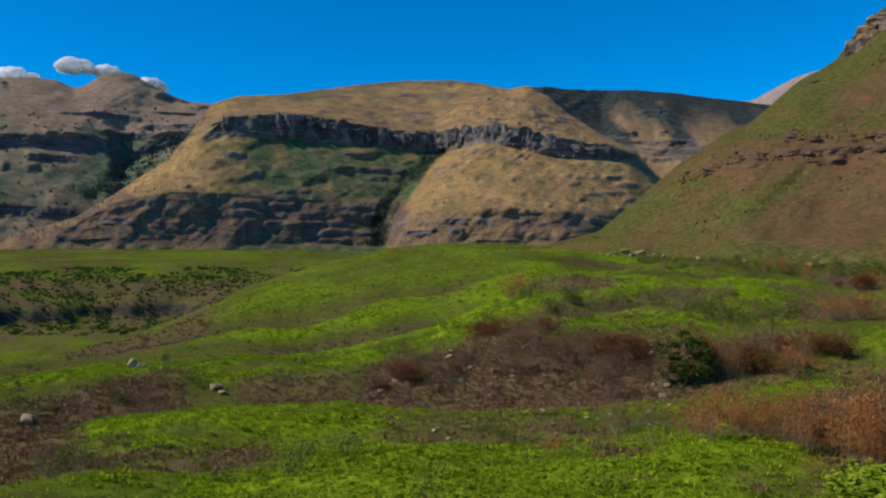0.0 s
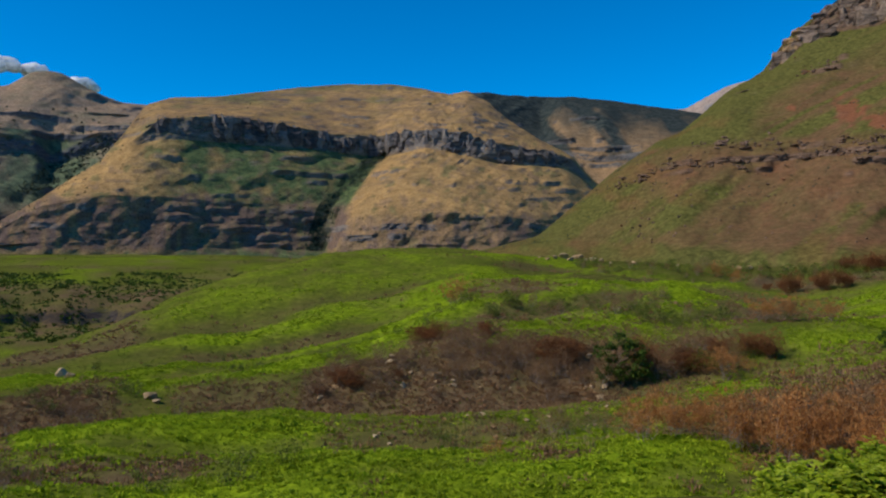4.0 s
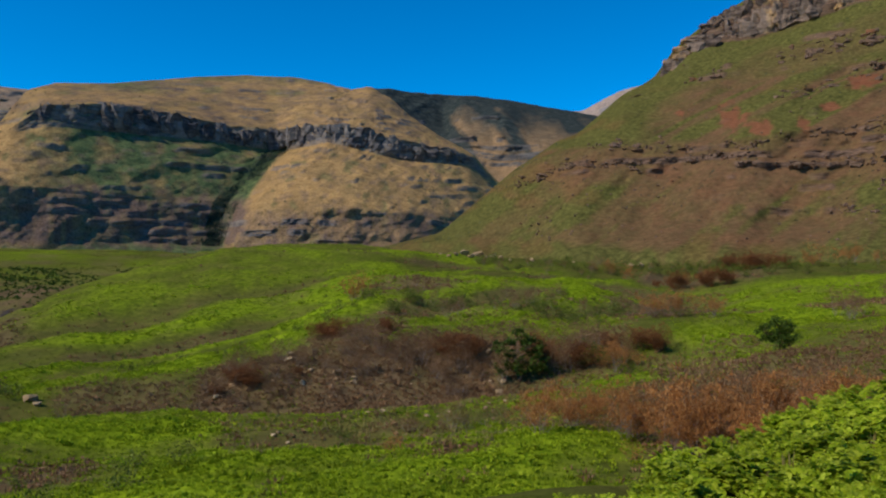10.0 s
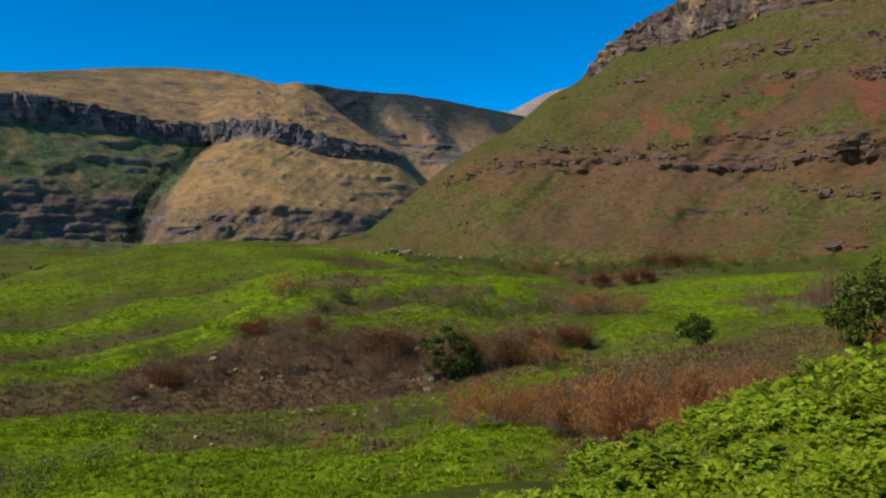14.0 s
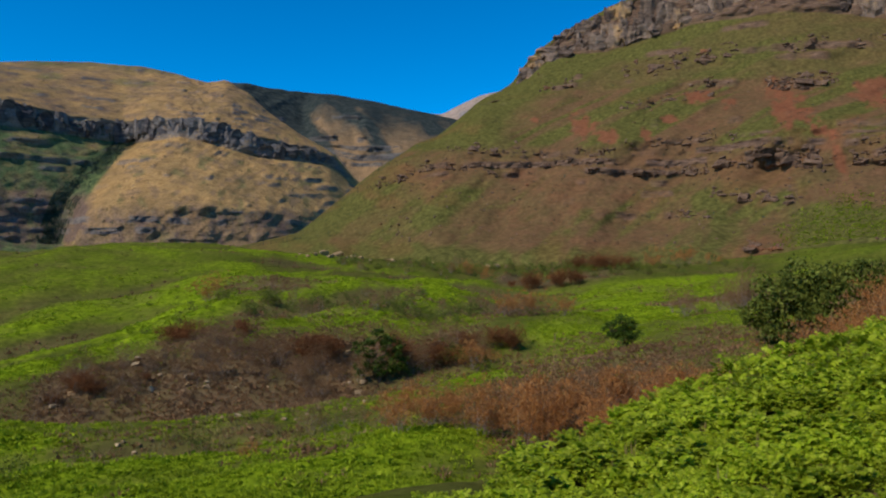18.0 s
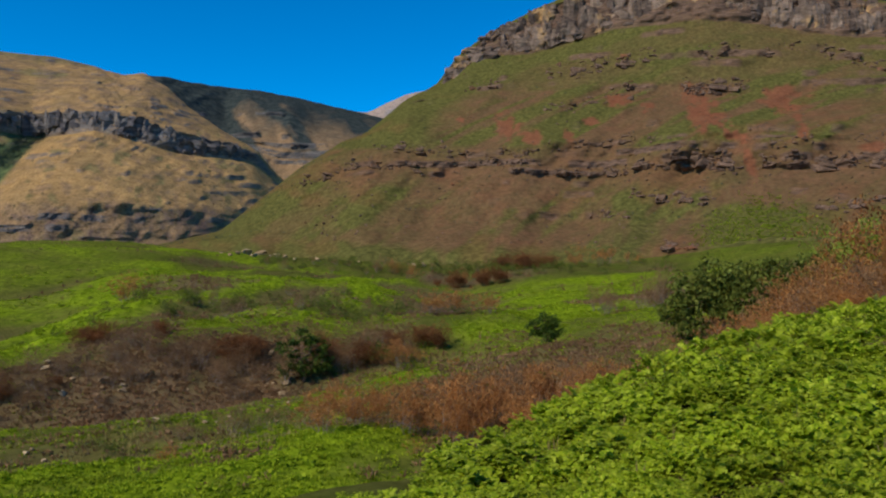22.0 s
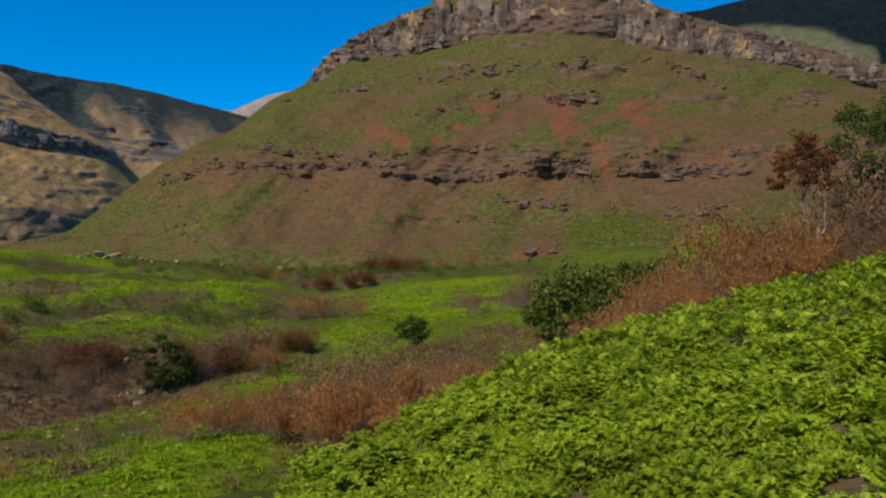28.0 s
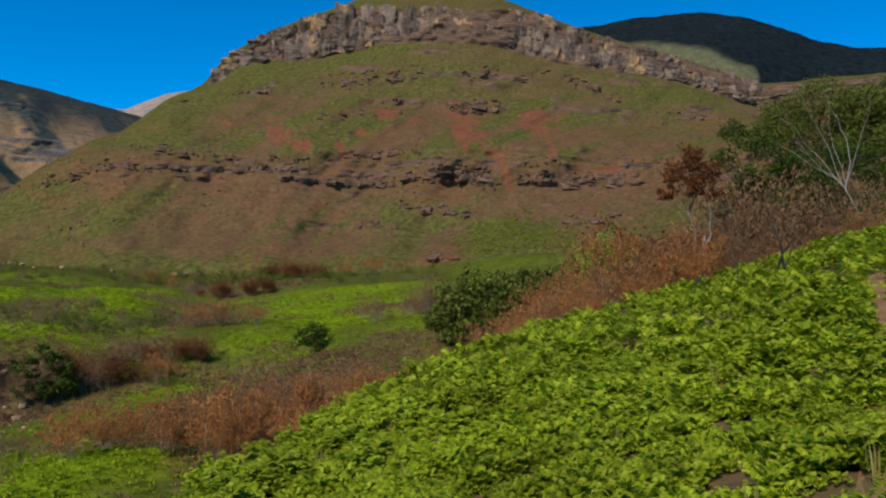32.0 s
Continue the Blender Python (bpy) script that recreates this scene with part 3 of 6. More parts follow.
ring(85, 8, -18, -22, -21.6, -17.9, -20, -21, -21.3, -20, -16.5, -12.5, -9, -3, 0, 6, 8)
ring(110, 12, -20, -24, -22.8, -20, -21, -21.8, -21.5, -19, -18.5, -15, -9.5, -1, 2, 9, 12)
ring(140, 16, -22, -27, -24, -22.6, -20.5, -20.5, -18.2, -14.7, -15, -14.5, -8.5, 1, 4, 12, 16)
ring(180, 20, -26, -32, -24, -22.5, -19.8, -17.8, -13, -12.6, -13, -13.5, -8, 3, 6, 16, 20)
ring(240, 28, -34, -48, -38, -23.7, -14, -11.3, -8.5, -10, -11.3, -9.6, -4, 5, 10, 22, 28)
ring(330, 36, -45, -60, -62, -45, -8.3, 1, -1, -4.6, -6, -3.5, 5, 8, 14, 30, 36)
ring(420, 44, -50, -66, -66, -62, -32, -8, -4, -8, -10, -10, 0, 5, 14, 36, 44)
ring(610, 60, -50, -55, -54, -54, -52, -40, -20, -20, -20, -20, -10, 0, 10, 50, 60)
ring(622, 64, -38, -43, -43, -43, -43, -38, -20, -20, -20, -20, -10, 0, 10, 54, 64)
ring(700, 66, -30, -24, -24, -25, -29, -36, -20, -20, -20, -20, -10, 0, 10, 54, 64)
ring(900, 80, -14, -15, -15, -14, -15, -25, -20, -20, -20, -20, -10, 0, 10, 60, 80)
ring(1400, 100, 0, -2, -1, -1, -4, -15, -20, -20, -20, -20, -10, 0, 10, 60, 100)
ring(4900, 100, 0, -20, -20, -20, -20, -20, -20, -20, -20, -20, -10, 0, 10, 60, 100)
CREST = ((-180, 60, 1), (-120, 30, -4), (-60, 9, -4.4), (0, 9, -4.3), (15, 11, -4.3), (24.9, 15, -5.1), (30.2, 22, -6.1), (35.8, 30, -6.6), (41.5, 38, -6.1), (47.8, 48, -5.4), (54, 58, -4.6),
         (60.1, 66, -2.9), (65.8, 73, -0.8), (71.1, 80, 2), (74.1, 84, 3.6), (80, 90, 5), (120, 90, 6), (180, 60, 1))
# survey lines over the meadow, near to far: bearing, distance, height
FRONT = ((-45, 60, -16), (-30.1, 60, -16.5), (-23.3, 60, -17.4), (-15.8, 61, -17.7), (-11.8, 62, -17.3), (-7.7, 62, -16.8), (0.7, 62, -16.7), (9.1, 61, -16.5), (17.1, 62, -15.5), (21.6, 63, -15.0), (26.3, 66, -15.2), (40, 68, -12))
DIP = ((-45, 74, -18), (-30.1, 74, -18.6), (-23.3, 74, -18.8), (-15.8, 74, -19.3), (-7.7, 72, -18.9), (0.7, 71, -18.9), (9.1, 70, -18.6), (17.1, 72, -17.7), (21.6, 75, -17.4), (26.3, 78, -17.6), (40, 82, -15))
LIP = ((-45, 96, -21), (-30.1, 96, -20.2), (-26.8, 98, -20.7), (-23.3, 99, -19.9), (-19.7, 100, -19.4), (-15.8, 101, -19.5), (-11.8, 101, -20.2), (-7.7, 100, -20), (-3.6, 98, -20.9), (2.8, 97, -20.6), (11.1, 99, -20), (15.1, 101, -18.9),
       (20.9, 102, -18.2), (22.2, 104, -17.5), (25.4, 106, -16.8), (29.6, 108, -16.1), (35.4, 110, -13.7), (45, 112, -11))
BANK = ((-45, 128, -23), (-30.1, 128, -20.4), (-26.8, 128, -20.7), (-23.3, 130, -20.4), (-19.7, 132, -19.8), (-11, 128, -19.9), (-6.1, 126, -19.2), (-1.4, 126, -18), (4.1, 128, -15.4), (8.2, 130, -14.4), (13.1, 132, -14.7), (19, 132, -14.7),
        (22.2, 138, -13.9), (25.5, 142, -12.2), (30.5, 145, -11.8), (35.4, 146, -12.9), (43.4, 146, -9.6), (50, 146, -8))
FOLD = ((-45, 150, -28), (-30.1, 150, -21.8), (-26.8, 150, -21.9), (-23.3, 152, -21.8), (-19.7, 154, -21.3), (-14.7, 152, -20.8), (-10.2, 150, -21.6), (-5.4, 152, -19.5), (-1.9, 160, -18.3), (0.5, 172, -16.7), (3.3, 186, -13.5), (6.2, 200, -10.4),
        (9.6, 212, -9.1), (13.8, 220, -8.7), (18, 225, -9.1), (21.4, 225, -10.1), (26.3, 215, -13.5), (30.7, 205, -14.5), (39.4, 205, -11.8), (43.4, 205, -9.9), (50, 205, -8))
EDGE = ((-45, 172, -34), (-30.1, 172, -22.8), (-26.8, 188, -23.4), (-23.3, 205, -22.9), (-21.2, 214, -22), (-19.7, 222, -20.2), (-16.6, 238, -16.2), (-14.7, 250, -12.5), (-11.8, 264, -9.2), (-7.7, 286, -3.8), (-4, 302, 0.2), (-0.2, 312, 1.2), (4.9, 322, 1.7),
        (9.5, 318, -0.8), (13.8, 290, -5.9), (18, 275, -7.1), (21.4, 262, -8.5), (26.3, 250, -11.4), (30.2, 245, -12.9), (34, 250, -9.8), (39.4, 255, -8.6), (45.3, 260, -6.5), (52, 262, -4))


def rounded(r, z, x):
    """A smooth profile through heights z at distances r that never overshoots them."""
    h, d = np.diff(r), np.diff(z) / np.diff(r)
    m = np.concatenate([d[:1], np.where(d[1:] * d[:-1] > 0, 2 * d[1:] * d[:-1] / (d[1:] + d[:-1] + 1e-12), 0.0), d[-1:]])
    k = np.clip(np.searchsorted(r, x) - 1, 0, len(r) - 2)
    w = np.clip((x - r[k]) / h[k], 0, 1)
    return (2 * w**3 - 3 * w**2 + 1) * z[k] + (w**3 - 2 * w**2 + w) * h[k] * m[k] + (3 * w**2 - 2 * w**3) * z[k + 1] + (w**3 - w**2) * h[k] * m[k + 1]


FARTHEST = 2600
TABLE_B, TABLE_R = np.arange(-180, 180.1, 0.5), np.concatenate([np.arange(0, 700, 1.0), np.arange(700, FARTHEST, 20.0)])


def survey():
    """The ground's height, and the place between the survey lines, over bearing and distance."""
    dist = np.array([d for d, _ in RINGS], float)
    tall = np.array([h for _, h in RINGS])
    height, rank = np.zeros((len(TABLE_B), len(TABLE_R))), np.full((len(TABLE_B), len(TABLE_R)), -1.0)
    rows = [contour(TABLE_B, *line, soften=0.7) for line in (FRONT, DIP, LIP, BANK, FOLD, EDGE)]
    for i, b in enumerate(TABLE_B):
        base = rounded(dist, tall[:, i], TABLE_R)
        share = float(smooth(-44, -34, b) * smooth(54, 45, b))
        height[i] = base
        if share <= 0:
            continue
        r, z = np.array([float(a[0][i]) for a in rows]), np.array([float(a[1][i]) for a in rows])
        hidden = min(1.0, max(0.0, (b + 24) / 6)) * (1.1 if b < 20 else 0.5)
        rr = np.concatenate([[0, 20, 42], r[:3], [r[2] + 9], r[3:]])
        zz = np.concatenate([[-3.6, -9, min(-15, z[0] + 1.2)], z[:3], [z[2] / r[2] * (r[2] + 9) - hidden], z[3:]])
        # past the last line: down behind the knoll, or on to the hill's foot
        far = z[5] / r[5]
        if b < 6:
            rr = np.concatenate([rr, [r[5] + 18, r[5] + 60, 560, 606]])
            fall = np.array([far * (r[5] + 18) - 1.5, far * (r[5] + 60) - 14, -56, -55])
        else:
            rr = np.concatenate([rr, [334, 420, 560, 606]])
            fall = np.interp([334, 420, 560, 606], TABLE_R, base)
        line = np.where(TABLE_R < 606, rounded(rr, np.concatenate([zz, np.minimum(fall, 60)]), TABLE_R), base)
        height[i] = base + (line - base) * share
        rank[i] = np.interp(TABLE_R, np.concatenate([[40], r[:3], [r[2] + 9], r[3:], [r[5] + 80]]), (-1, 0, 1, 2, 2.45, 3, 4, 5, 6))
    for _ in range(2):
        height[1:-1] = (height[:-2] + 2 * height[1:-1] + height[2:]) / 4
    return height, rank


HEIGHT, RANK = survey()


def looked_up(table, b, r):
    b, r = np.broadcast_arrays(np.asarray(b, float), np.asarray(r, float))
    bi = ((b + 180) % 360) * 2
    i = np.clip(np.floor(bi).astype(int), 0, len(TABLE_B) - 2)
    k = np.clip(np.searchsorted(TABLE_R, r, side="right") - 1, 0, len(TABLE_R) - 2)
    u, v = bi - i, np.clip((r - TABLE_R[k]) / (TABLE_R[k + 1] - TABLE_R[k]), 0, 1)
    return (table[i, k] * (1 - u) + table[i + 1, k] * u) * (1 - v) + (table[i, k + 1] * (1 - u) + table[i + 1, k + 1] * u) * v


def fold_at(x, y):
    """Long low folds that run down across the slope."""
    u, v = 0.76 * x + 0.65 * y, -0.65 * x + 0.76 * y
    warp = 0.35 * fbm(x / 40, y / 40, 3, 86)
    return 0.5 - np.abs(grain(u / 75 + warp, v / 17 + 1.6 * warp, 87))


def swale_at(x, y):
    """Low swells that run across the near meadow."""
    warp = 0.5 * fbm(x / 30, y / 30, 3, 106)
    return 0.5 - np.abs(grain(x / 44 + warp, y / 8.5 + 0.09 * x / 8.5 + 1.3 * warp, 107))


def ground_z(b, r):
    """The ground's height at a bearing and a distance."""
    b, r = np.broadcast_arrays(np.asarray(b, float), np.asarray(r, float))
    x, y = np.sin(np.radians(b)) * r, np.cos(np.radians(b)) * r
    rr = r + np.clip((r - 480) / 100, 0, 1) * (60 * fbm(x / 200, y / 200, 5, 81) + 14 * fbm(x / 30, y / 30, 3, 88)) * (r < 1300)
    far = looked_up(HEIGHT, b, rr)
    q = looked_up(RANK, b, r)
    knoll = smooth(2.9, 3.4, q) * smooth(6.0, 5.2, q)
    far = far + (2.4 + 1.2 * smooth(3.9, 3.4, q)) * (fold_at(x, y) - 0.12) * knoll
    far = far + 1.25 * (swale_at(x, y) - 0.12) * smooth(45, 60, r) * smooth(2.0, 1.6, q)
    rough = smooth(30, 70, r) * smooth(700, 200, r) * (1 - 0.5 * smooth(3.8, 4.2, q) * smooth(8, 0, b))
    far = far + rough * (0.95 * fbm(x / 16, y / 16, 4, 82) + 0.55 * fbm(x / 5.5, y / 5.5, 3, 83)) + smooth(400, 800, r) * 3 * fbm(x / 60, y / 60, 4, 84)
    c = np.array(CREST)
    bw = (b + 180) % 360 - 180
    rc, zc = np.interp(bw, c[:, 0], c[:, 1]), np.interp(bw, c[:, 0], c[:, 2])
    s = np.clip(r / rc, 0, 1)
    near = -3.6 + (zc + 3.6) * s + 0.18 * fbm(x / 5, y / 5, 3, 85)
    t = smooth(0, 1, (r - rc) / 16.0)
    return near * (1 - t) + np.minimum(far, np.where(r < rc + 30, zc - 0.4, 1e9)) * t


def window(v, a, b, soft):
    return smooth(a - soft, a + soft, v) * smooth(b + soft, b - soft, v)


def cover_at(b, r):
    """How lush, and how brown with scrub, the meadow is, with light and shade of its folds painted in."""
    b, r = np.broadcast_arrays(np.asarray(b, float), np.asarray(r, float))
    x, y = np.sin(np.radians(b)) * r, np.cos(np.radians(b)) * r
    q = looked_up(RANK, b, r)
    big, mid, small = fbm(x / 24, y / 24, 4, 91), fbm(x / 9, y / 9, 4, 90), fbm(x / 3.5, y / 3.5, 3, 92)
    wave, away = fold_at(x, y), smooth(24, 42, r)
    qq, bb = q + 0.16 * mid, b + 2.5 * mid
    lush = 0.16 + 0.35 * big
    for q0, q1, b0, b1, k in LUSH:
        lush = np.maximum(lush, away * (k + 0.35 * mid + 0.2 * small) * window(qq, q0, q1, 0.14) * window(bb, b0, b1, 2.0))
    # lush raised on fold crests, cut in troughs: painted light and shade
    ridge, trough = smooth(0.22, 0.42, wave), smooth(0.10, -0.25, wave)
    folded = window(q, 3.05, 5.0, 0.1) * (1 - 0.75 * smooth(4.1, 4.5, q) * smooth(9, 2, b))
    lush = lush + folded * (0.65 * ridge - 0.65 * trough)
    # likewise brightened lips and darkened hollows on the near swells
    swale = swale_at(x, y)
    lush = lush + smooth(2.1, 1.8, q) * (0.35 * smooth(0.2, 0.45, swale) - 0.6 * smooth(0.10, -0.25, swale))
    brown = 0.4 * smooth(0.22, 0.5, fbm(x / 12, y / 12, 4, 93)) * (1 - 0.6 * smooth(3.9, 4.2, q))
    brown = brown + 0.4 * folded * trough
    for q0, q1, b0, b1, k in BROWN:
        brown = np.maximum(brown, away * (k + 0.45 * mid + 0.3 * small) * window(q + 0.10 * mid, q0, q1, 0.10) * window(b + 1.5 * mid, b0, b1, 1.3))
    return np.clip(lush, 0, 1), np.clip(brown, 0, 1)


# between survey lines from one to another, and bearings: bright bracken, then burnt scrub
LUSH = ((-1.2, 0.25, -17, 21, 0.95), (0.9, 2.1, -27, -1, 1.0), (0.3, 2.1, -4, 12, 0.55), (1.7, 2.2, 9, 16, 0.8), (1.75, 2.5, 18, 28, 1.1), (0.1, 0.5, 14, 27, 0.9), (-1.2, 0.25, 18, 32, 0.7), (0.5, 2.0, 10, 20, 0.6), (2.9, 3.15, -20, -8, 0.7), (3.0, 3.5, -10, 4, 0.45), (3.0, 4.1, 4, 24, 0.75), (3.0, 3.35, 22, 34, 0.9),
        (3.9, 5.1, 18, 44, 0.85), (4.7, 5.4, 6, 16, 0.8), (3.6, 3.95, -10, 8, 0.7), (2.2, 2.9, 29, 37, 0.85), (0.05, 0.25, 14, 27, 0.9), (3.1, 4.1, -32, -20, 0.45), (2.9, 3.9, 30, 44, 0.6), (4.1, 5.0, -15, 5, 0.36))
BROWN = ((2.25, 2.98, -6, 18, 0.95), (2.4, 2.95, 18, 25, 0.6), (2.95, 3.2, 2, 9, 0.75), (2.4, 2.9, -14, -6, 0.45), (2.1, 2.85, -31, -19, 0.8), (0.25, 1.1, -31, -13, 0.8), (1.1, 2.1, -33, -25, 0.8), (0.5, 1.6, 17, 27, 0.4), (0.3, 1.1, 5, 12, 0.3),
         (-1, 2.6, 26, 52, 0.45), (3.0, 3.6, 25, 31, 0.5), (3.7, 4.1, 6, 13, 0.55), (4.4, 4.9, -26, -17, 0.65), (3.25, 3.5, 7, 11, 0.6), (5.2, 5.5, 26, 35, 0.7), (3.3, 3.8, 38, 45, 0.8), (2.9, 3.1, -24, -18, 0.5), (1.2, 1.8, -4, 8, 0.35))
gb = np.concatenate([np.arange(-36, 82, 0.29), np.arange(82, 324, 2.2)])
gr = np.concatenate([[-0.01], np.geomspace(0.05, 1, 5), np.geomspace(1.3, 55, 66), np.linspace(56, 200, 105), np.linspace(202, 420, 48), np.linspace(426, 540, 14), np.linspace(545, 700, 60), np.linspace(710, 760, 5), np.geomspace(775, 4900, 26)])
GB, GR = np.meshgrid(gb, gr)
GZ = ground_z(GB, GR)
me = raw_mesh("ground", place(GB, GR, GZ).reshape(-1, 3), grid_faces(*GR.shape, closed=True))
gl, gbr = cover_at(GB, GR)
gl = np.where(GR > 400, 0.30 + 0.6 * fbm(GB / 3, GR / 60, 4, 95), gl)
wood = smooth(480, 600, GR) * smooth(740, 690, GR) * (0.6 + 0.8 * fbm(GB / 1.5, GR / 14, 4, 96))
cover_colors(me, layers(smooth(400, 560, GR) * (GR < 700), gl * (1 - gbr) * (1 - wood), np.maximum(gbr * (GR < 380) + np.clip(0.05 + fbm(GB / 2, GR / 45, 4, 97), 0, 0.5) * (GR > 400), np.maximum(wood, 0.85 * (GR < np.interp((GB + 180) % 360 - 180, [c[0] for c in CREST], [c[1] for c in CREST]) + 1) * smooth(5, 9, GR + 2 * fbm(GB / 9, GR / 2, 3, 99)) * smooth(13, 20, GB) * smooth(97, 88, GB)))).reshape(-1, 3))
me.materials.append(ground_mat)
tagged(new("ground", me), "rolling green meadow and bracken slope with brown scrub", "ground", kind="structure")


# ---- plant and rock tools ----
def spot(b, r, lift=0.0):
    z = float(ground_z(np.array([b]), np.array([r]))[0])
    return Vector((math.sin(radians(b)) * r, math.cos(radians(b)) * r, z + lift))


def leaf_material(name, a, b, c, patch=6.0, gloss=0.25, through_light=0.25):
    mat, nt, bsdf = nodes_of(name)
    geo = nt.nodes.new("ShaderNodeNewGeometry")
    var = ramp(nt, geo.outputs["Random Per Island"], (0.0, a), (0.55, b), (1.0, c))
    spread = ramp(nt, tex_noise(nt, geo.outputs["Position"], 1 / patch, 3), (0.35, grey(0.72)), (0.65, grey(1.18)))
    color = mix(nt, 1.0, var, spread, "MULTIPLY")
    nt.links.new(color, bsdf.inputs["Base Color"])
    bsdf.inputs["Roughness"].default_value = 0.6
    bsdf.inputs["Specular IOR Level"].default_value = gloss
    if through_light:
        tr = nt.nodes.new("ShaderNodeBsdfTranslucent")
        nt.links.new(color, tr.inputs[0])
        add = nt.nodes.new("ShaderNodeMixShader")
        add.inputs[0].default_value = through_light
        nt.links.new(bsdf.outputs[0], add.inputs[1])
        nt.links.new(tr.outputs[0], add.inputs[2])
        nt.links.new(add.outputs[0], nt.nodes["Material Output"].inputs["Surface"])
    return mat


def bark_material(name, a, b):
    mat, nt, bsdf = nodes_of(name)
    geo = nt.nodes.new("ShaderNodeNewGeometry")
    n = tex_noise(nt, geo.outputs["Position"], 3.0, 6, 0.7)
    nt.links.new(mix(nt, ramp(nt, n, (0.35, grey(0)), (0.65, grey(1))), a, b), bsdf.inputs["Base Color"])
    bsdf.inputs["Roughness"].default_value = 0.9
    bump(nt, bsdf, tex_noise(nt, geo.outputs["Position"], 12.0, 4), 0.6, 0.03)
    return mat


def stone_material(name, dark, pale, stain, stain_from, unit):
    mat, nt, bsdf = nodes_of(name)
    geo = nt.nodes.new("ShaderNodeNewGeometry")
    pos = geo.outputs["Position"]
    info = nt.nodes.new("ShaderNodeObjectInfo")
    flat = nt.nodes.new("ShaderNodeMapping")
    flat.inputs["Scale"].default_value = (0.35, 0.35, 1.6)
    nt.links.new(pos, flat.inputs[0])
    beds = tex_noise(nt, flat.outputs[0], 3.0 / unit, 7, 0.68)
    fine = tex_noise(nt, pos, 14.0 / unit, 5, 0.65)
    tint = calc(nt, "ADD", calc(nt, "MULTIPLY", beds, 0.75), calc(nt, "MULTIPLY", info.outputs["Random"], 0.25))
    base = mix(nt, ramp(nt, tint, (0.36, grey(0)), (0.66, grey(1))), dark, pale)
    rust = ramp(nt, tex_noise(nt, pos, 0.34 / unit, 4, 0.55), (stain_from, grey(0)), (stain_from + 0.07, grey(1)))
    base = mix(nt, rust, base, stain)
    streak = nt.nodes.new("ShaderNodeMapping")
    streak.inputs["Scale"].default_value = (1.4, 1.4, 0.12)
    nt.links.new(pos, streak.inputs[0])
    runs = ramp(nt, tex_noise(nt, streak.outputs[0], 2.2 / unit, 4, 0.6), (0.42, grey(1)), (0.6, grey(0.35)))
    base = mix(nt, 0.38, base, mix(nt, 1.0, base, runs, "MULTIPLY"))
    base = mix(nt, 1.0, base, ramp(nt, fine, (0.3, grey(0.6)), (0.7, grey(1.2))), "MULTIPLY")
    nt.links.new(base, bsdf.inputs["Base Color"])
    bsdf.inputs["Roughness"].default_value = 0.92
    bsdf.inputs["Specular IOR Level"].default_value = 0.15
    bump(nt, bsdf, mix(nt, 0.5, beds, fine), 0.9, unit * 0.12)
    return mat


bracken = leaf_material("bracken_green", (0.165, 0.255, 0.008), (0.35, 0.435, 0.014), (0.53, 0.59, 0.055), 2.5, 0.12, 0.4)
sward = leaf_material("meadow_green", (0.155, 0.230, 0.008), (0.275, 0.365, 0.013), (0.42, 0.49, 0.030), 6, 0.05, 0.3)
pasture = leaf_material("pasture_grass", (0.08, 0.092, 0.014), (0.115, 0.126, 0.021), (0.17, 0.165, 0.034), 14, 0.05, 0.3)
straw = leaf_material("dry_stalks", (0.20, 0.17, 0.05), (0.32, 0.26, 0.08), (0.46, 0.38, 0.14), 8, 0.1)
rust = leaf_material("scorched_leaves", (0.30, 0.12, 0.04), (0.50, 0.215, 0.066), (0.68, 0.36, 0.125), 2.5, 0.05, 0.4)
scorch = leaf_material("rust_red_leaves", (0.14, 0.054, 0.022), (0.23, 0.092, 0.034), (0.36, 0.155, 0.058), 5, 0.05, 0.35)
umber = leaf_material("burnt_twigs", (0.16, 0.088, 0.042), (0.26, 0.145, 0.07), (0.40, 0.245, 0.125), 8, 0.05, 0.2)
deepgreen = leaf_material("dark_tree_leaves", (0.035, 0.06, 0.008), (0.06, 0.098, 0.013), (0.10, 0.15, 0.022), 3, 0.08)
olive = leaf_material("olive_tree_leaves", (0.075, 0.098, 0.015), (0.14, 0.165, 0.025), (0.23, 0.25, 0.046), 4, 0.08)
lime = leaf_material("young_leaves", (0.16, 0.22, 0.018), (0.25, 0.31, 0.024), (0.36, 0.40, 0.05), 3, 0.3)
scrubgreen = leaf_material("mountain_scrub", (0.030, 0.050, 0.034), (0.046, 0.068, 0.042), (0.066, 0.086, 0.048), 40, 0.1, 0)
bark = bark_material("brown_bark", (0.15, 0.082, 0.046), (0.26, 0.15, 0.085))
pale_bark = bark_material("bleached_wood", (0.27, 0.235, 0.20), (0.43, 0.385, 0.335))
grey_twigs = bark_material("grey_twigs", (0.20, 0.145, 0.105), (0.34, 0.26, 0.20))
char = bark_material("charred_wood", (0.02, 0.018, 0.016), (0.05, 0.043, 0.036))
crown_stone = stone_material("crown_sandstone", (0.095, 0.066, 0.052), (0.37, 0.26, 0.185), (0.58, 0.355, 0.16), 0.55, 9)
cliff_stone = stone_material("dark_sandstone", (0.065, 0.06, 0.065), (0.27, 0.235, 0.21), (0.38, 0.31, 0.24), 0.62, 34)
ledge_stone = stone_material("ledge_stone", (0.07, 0.043, 0.030), (0.29, 0.178, 0.112), (0.30, 0.13, 0.06), 0.60, 5)
boulder_stone = stone_material("pale_boulder", (0.40, 0.26, 0.125), (0.66, 0.47, 0.265), (0.48, 0.29, 0.14), 0.62, 2)


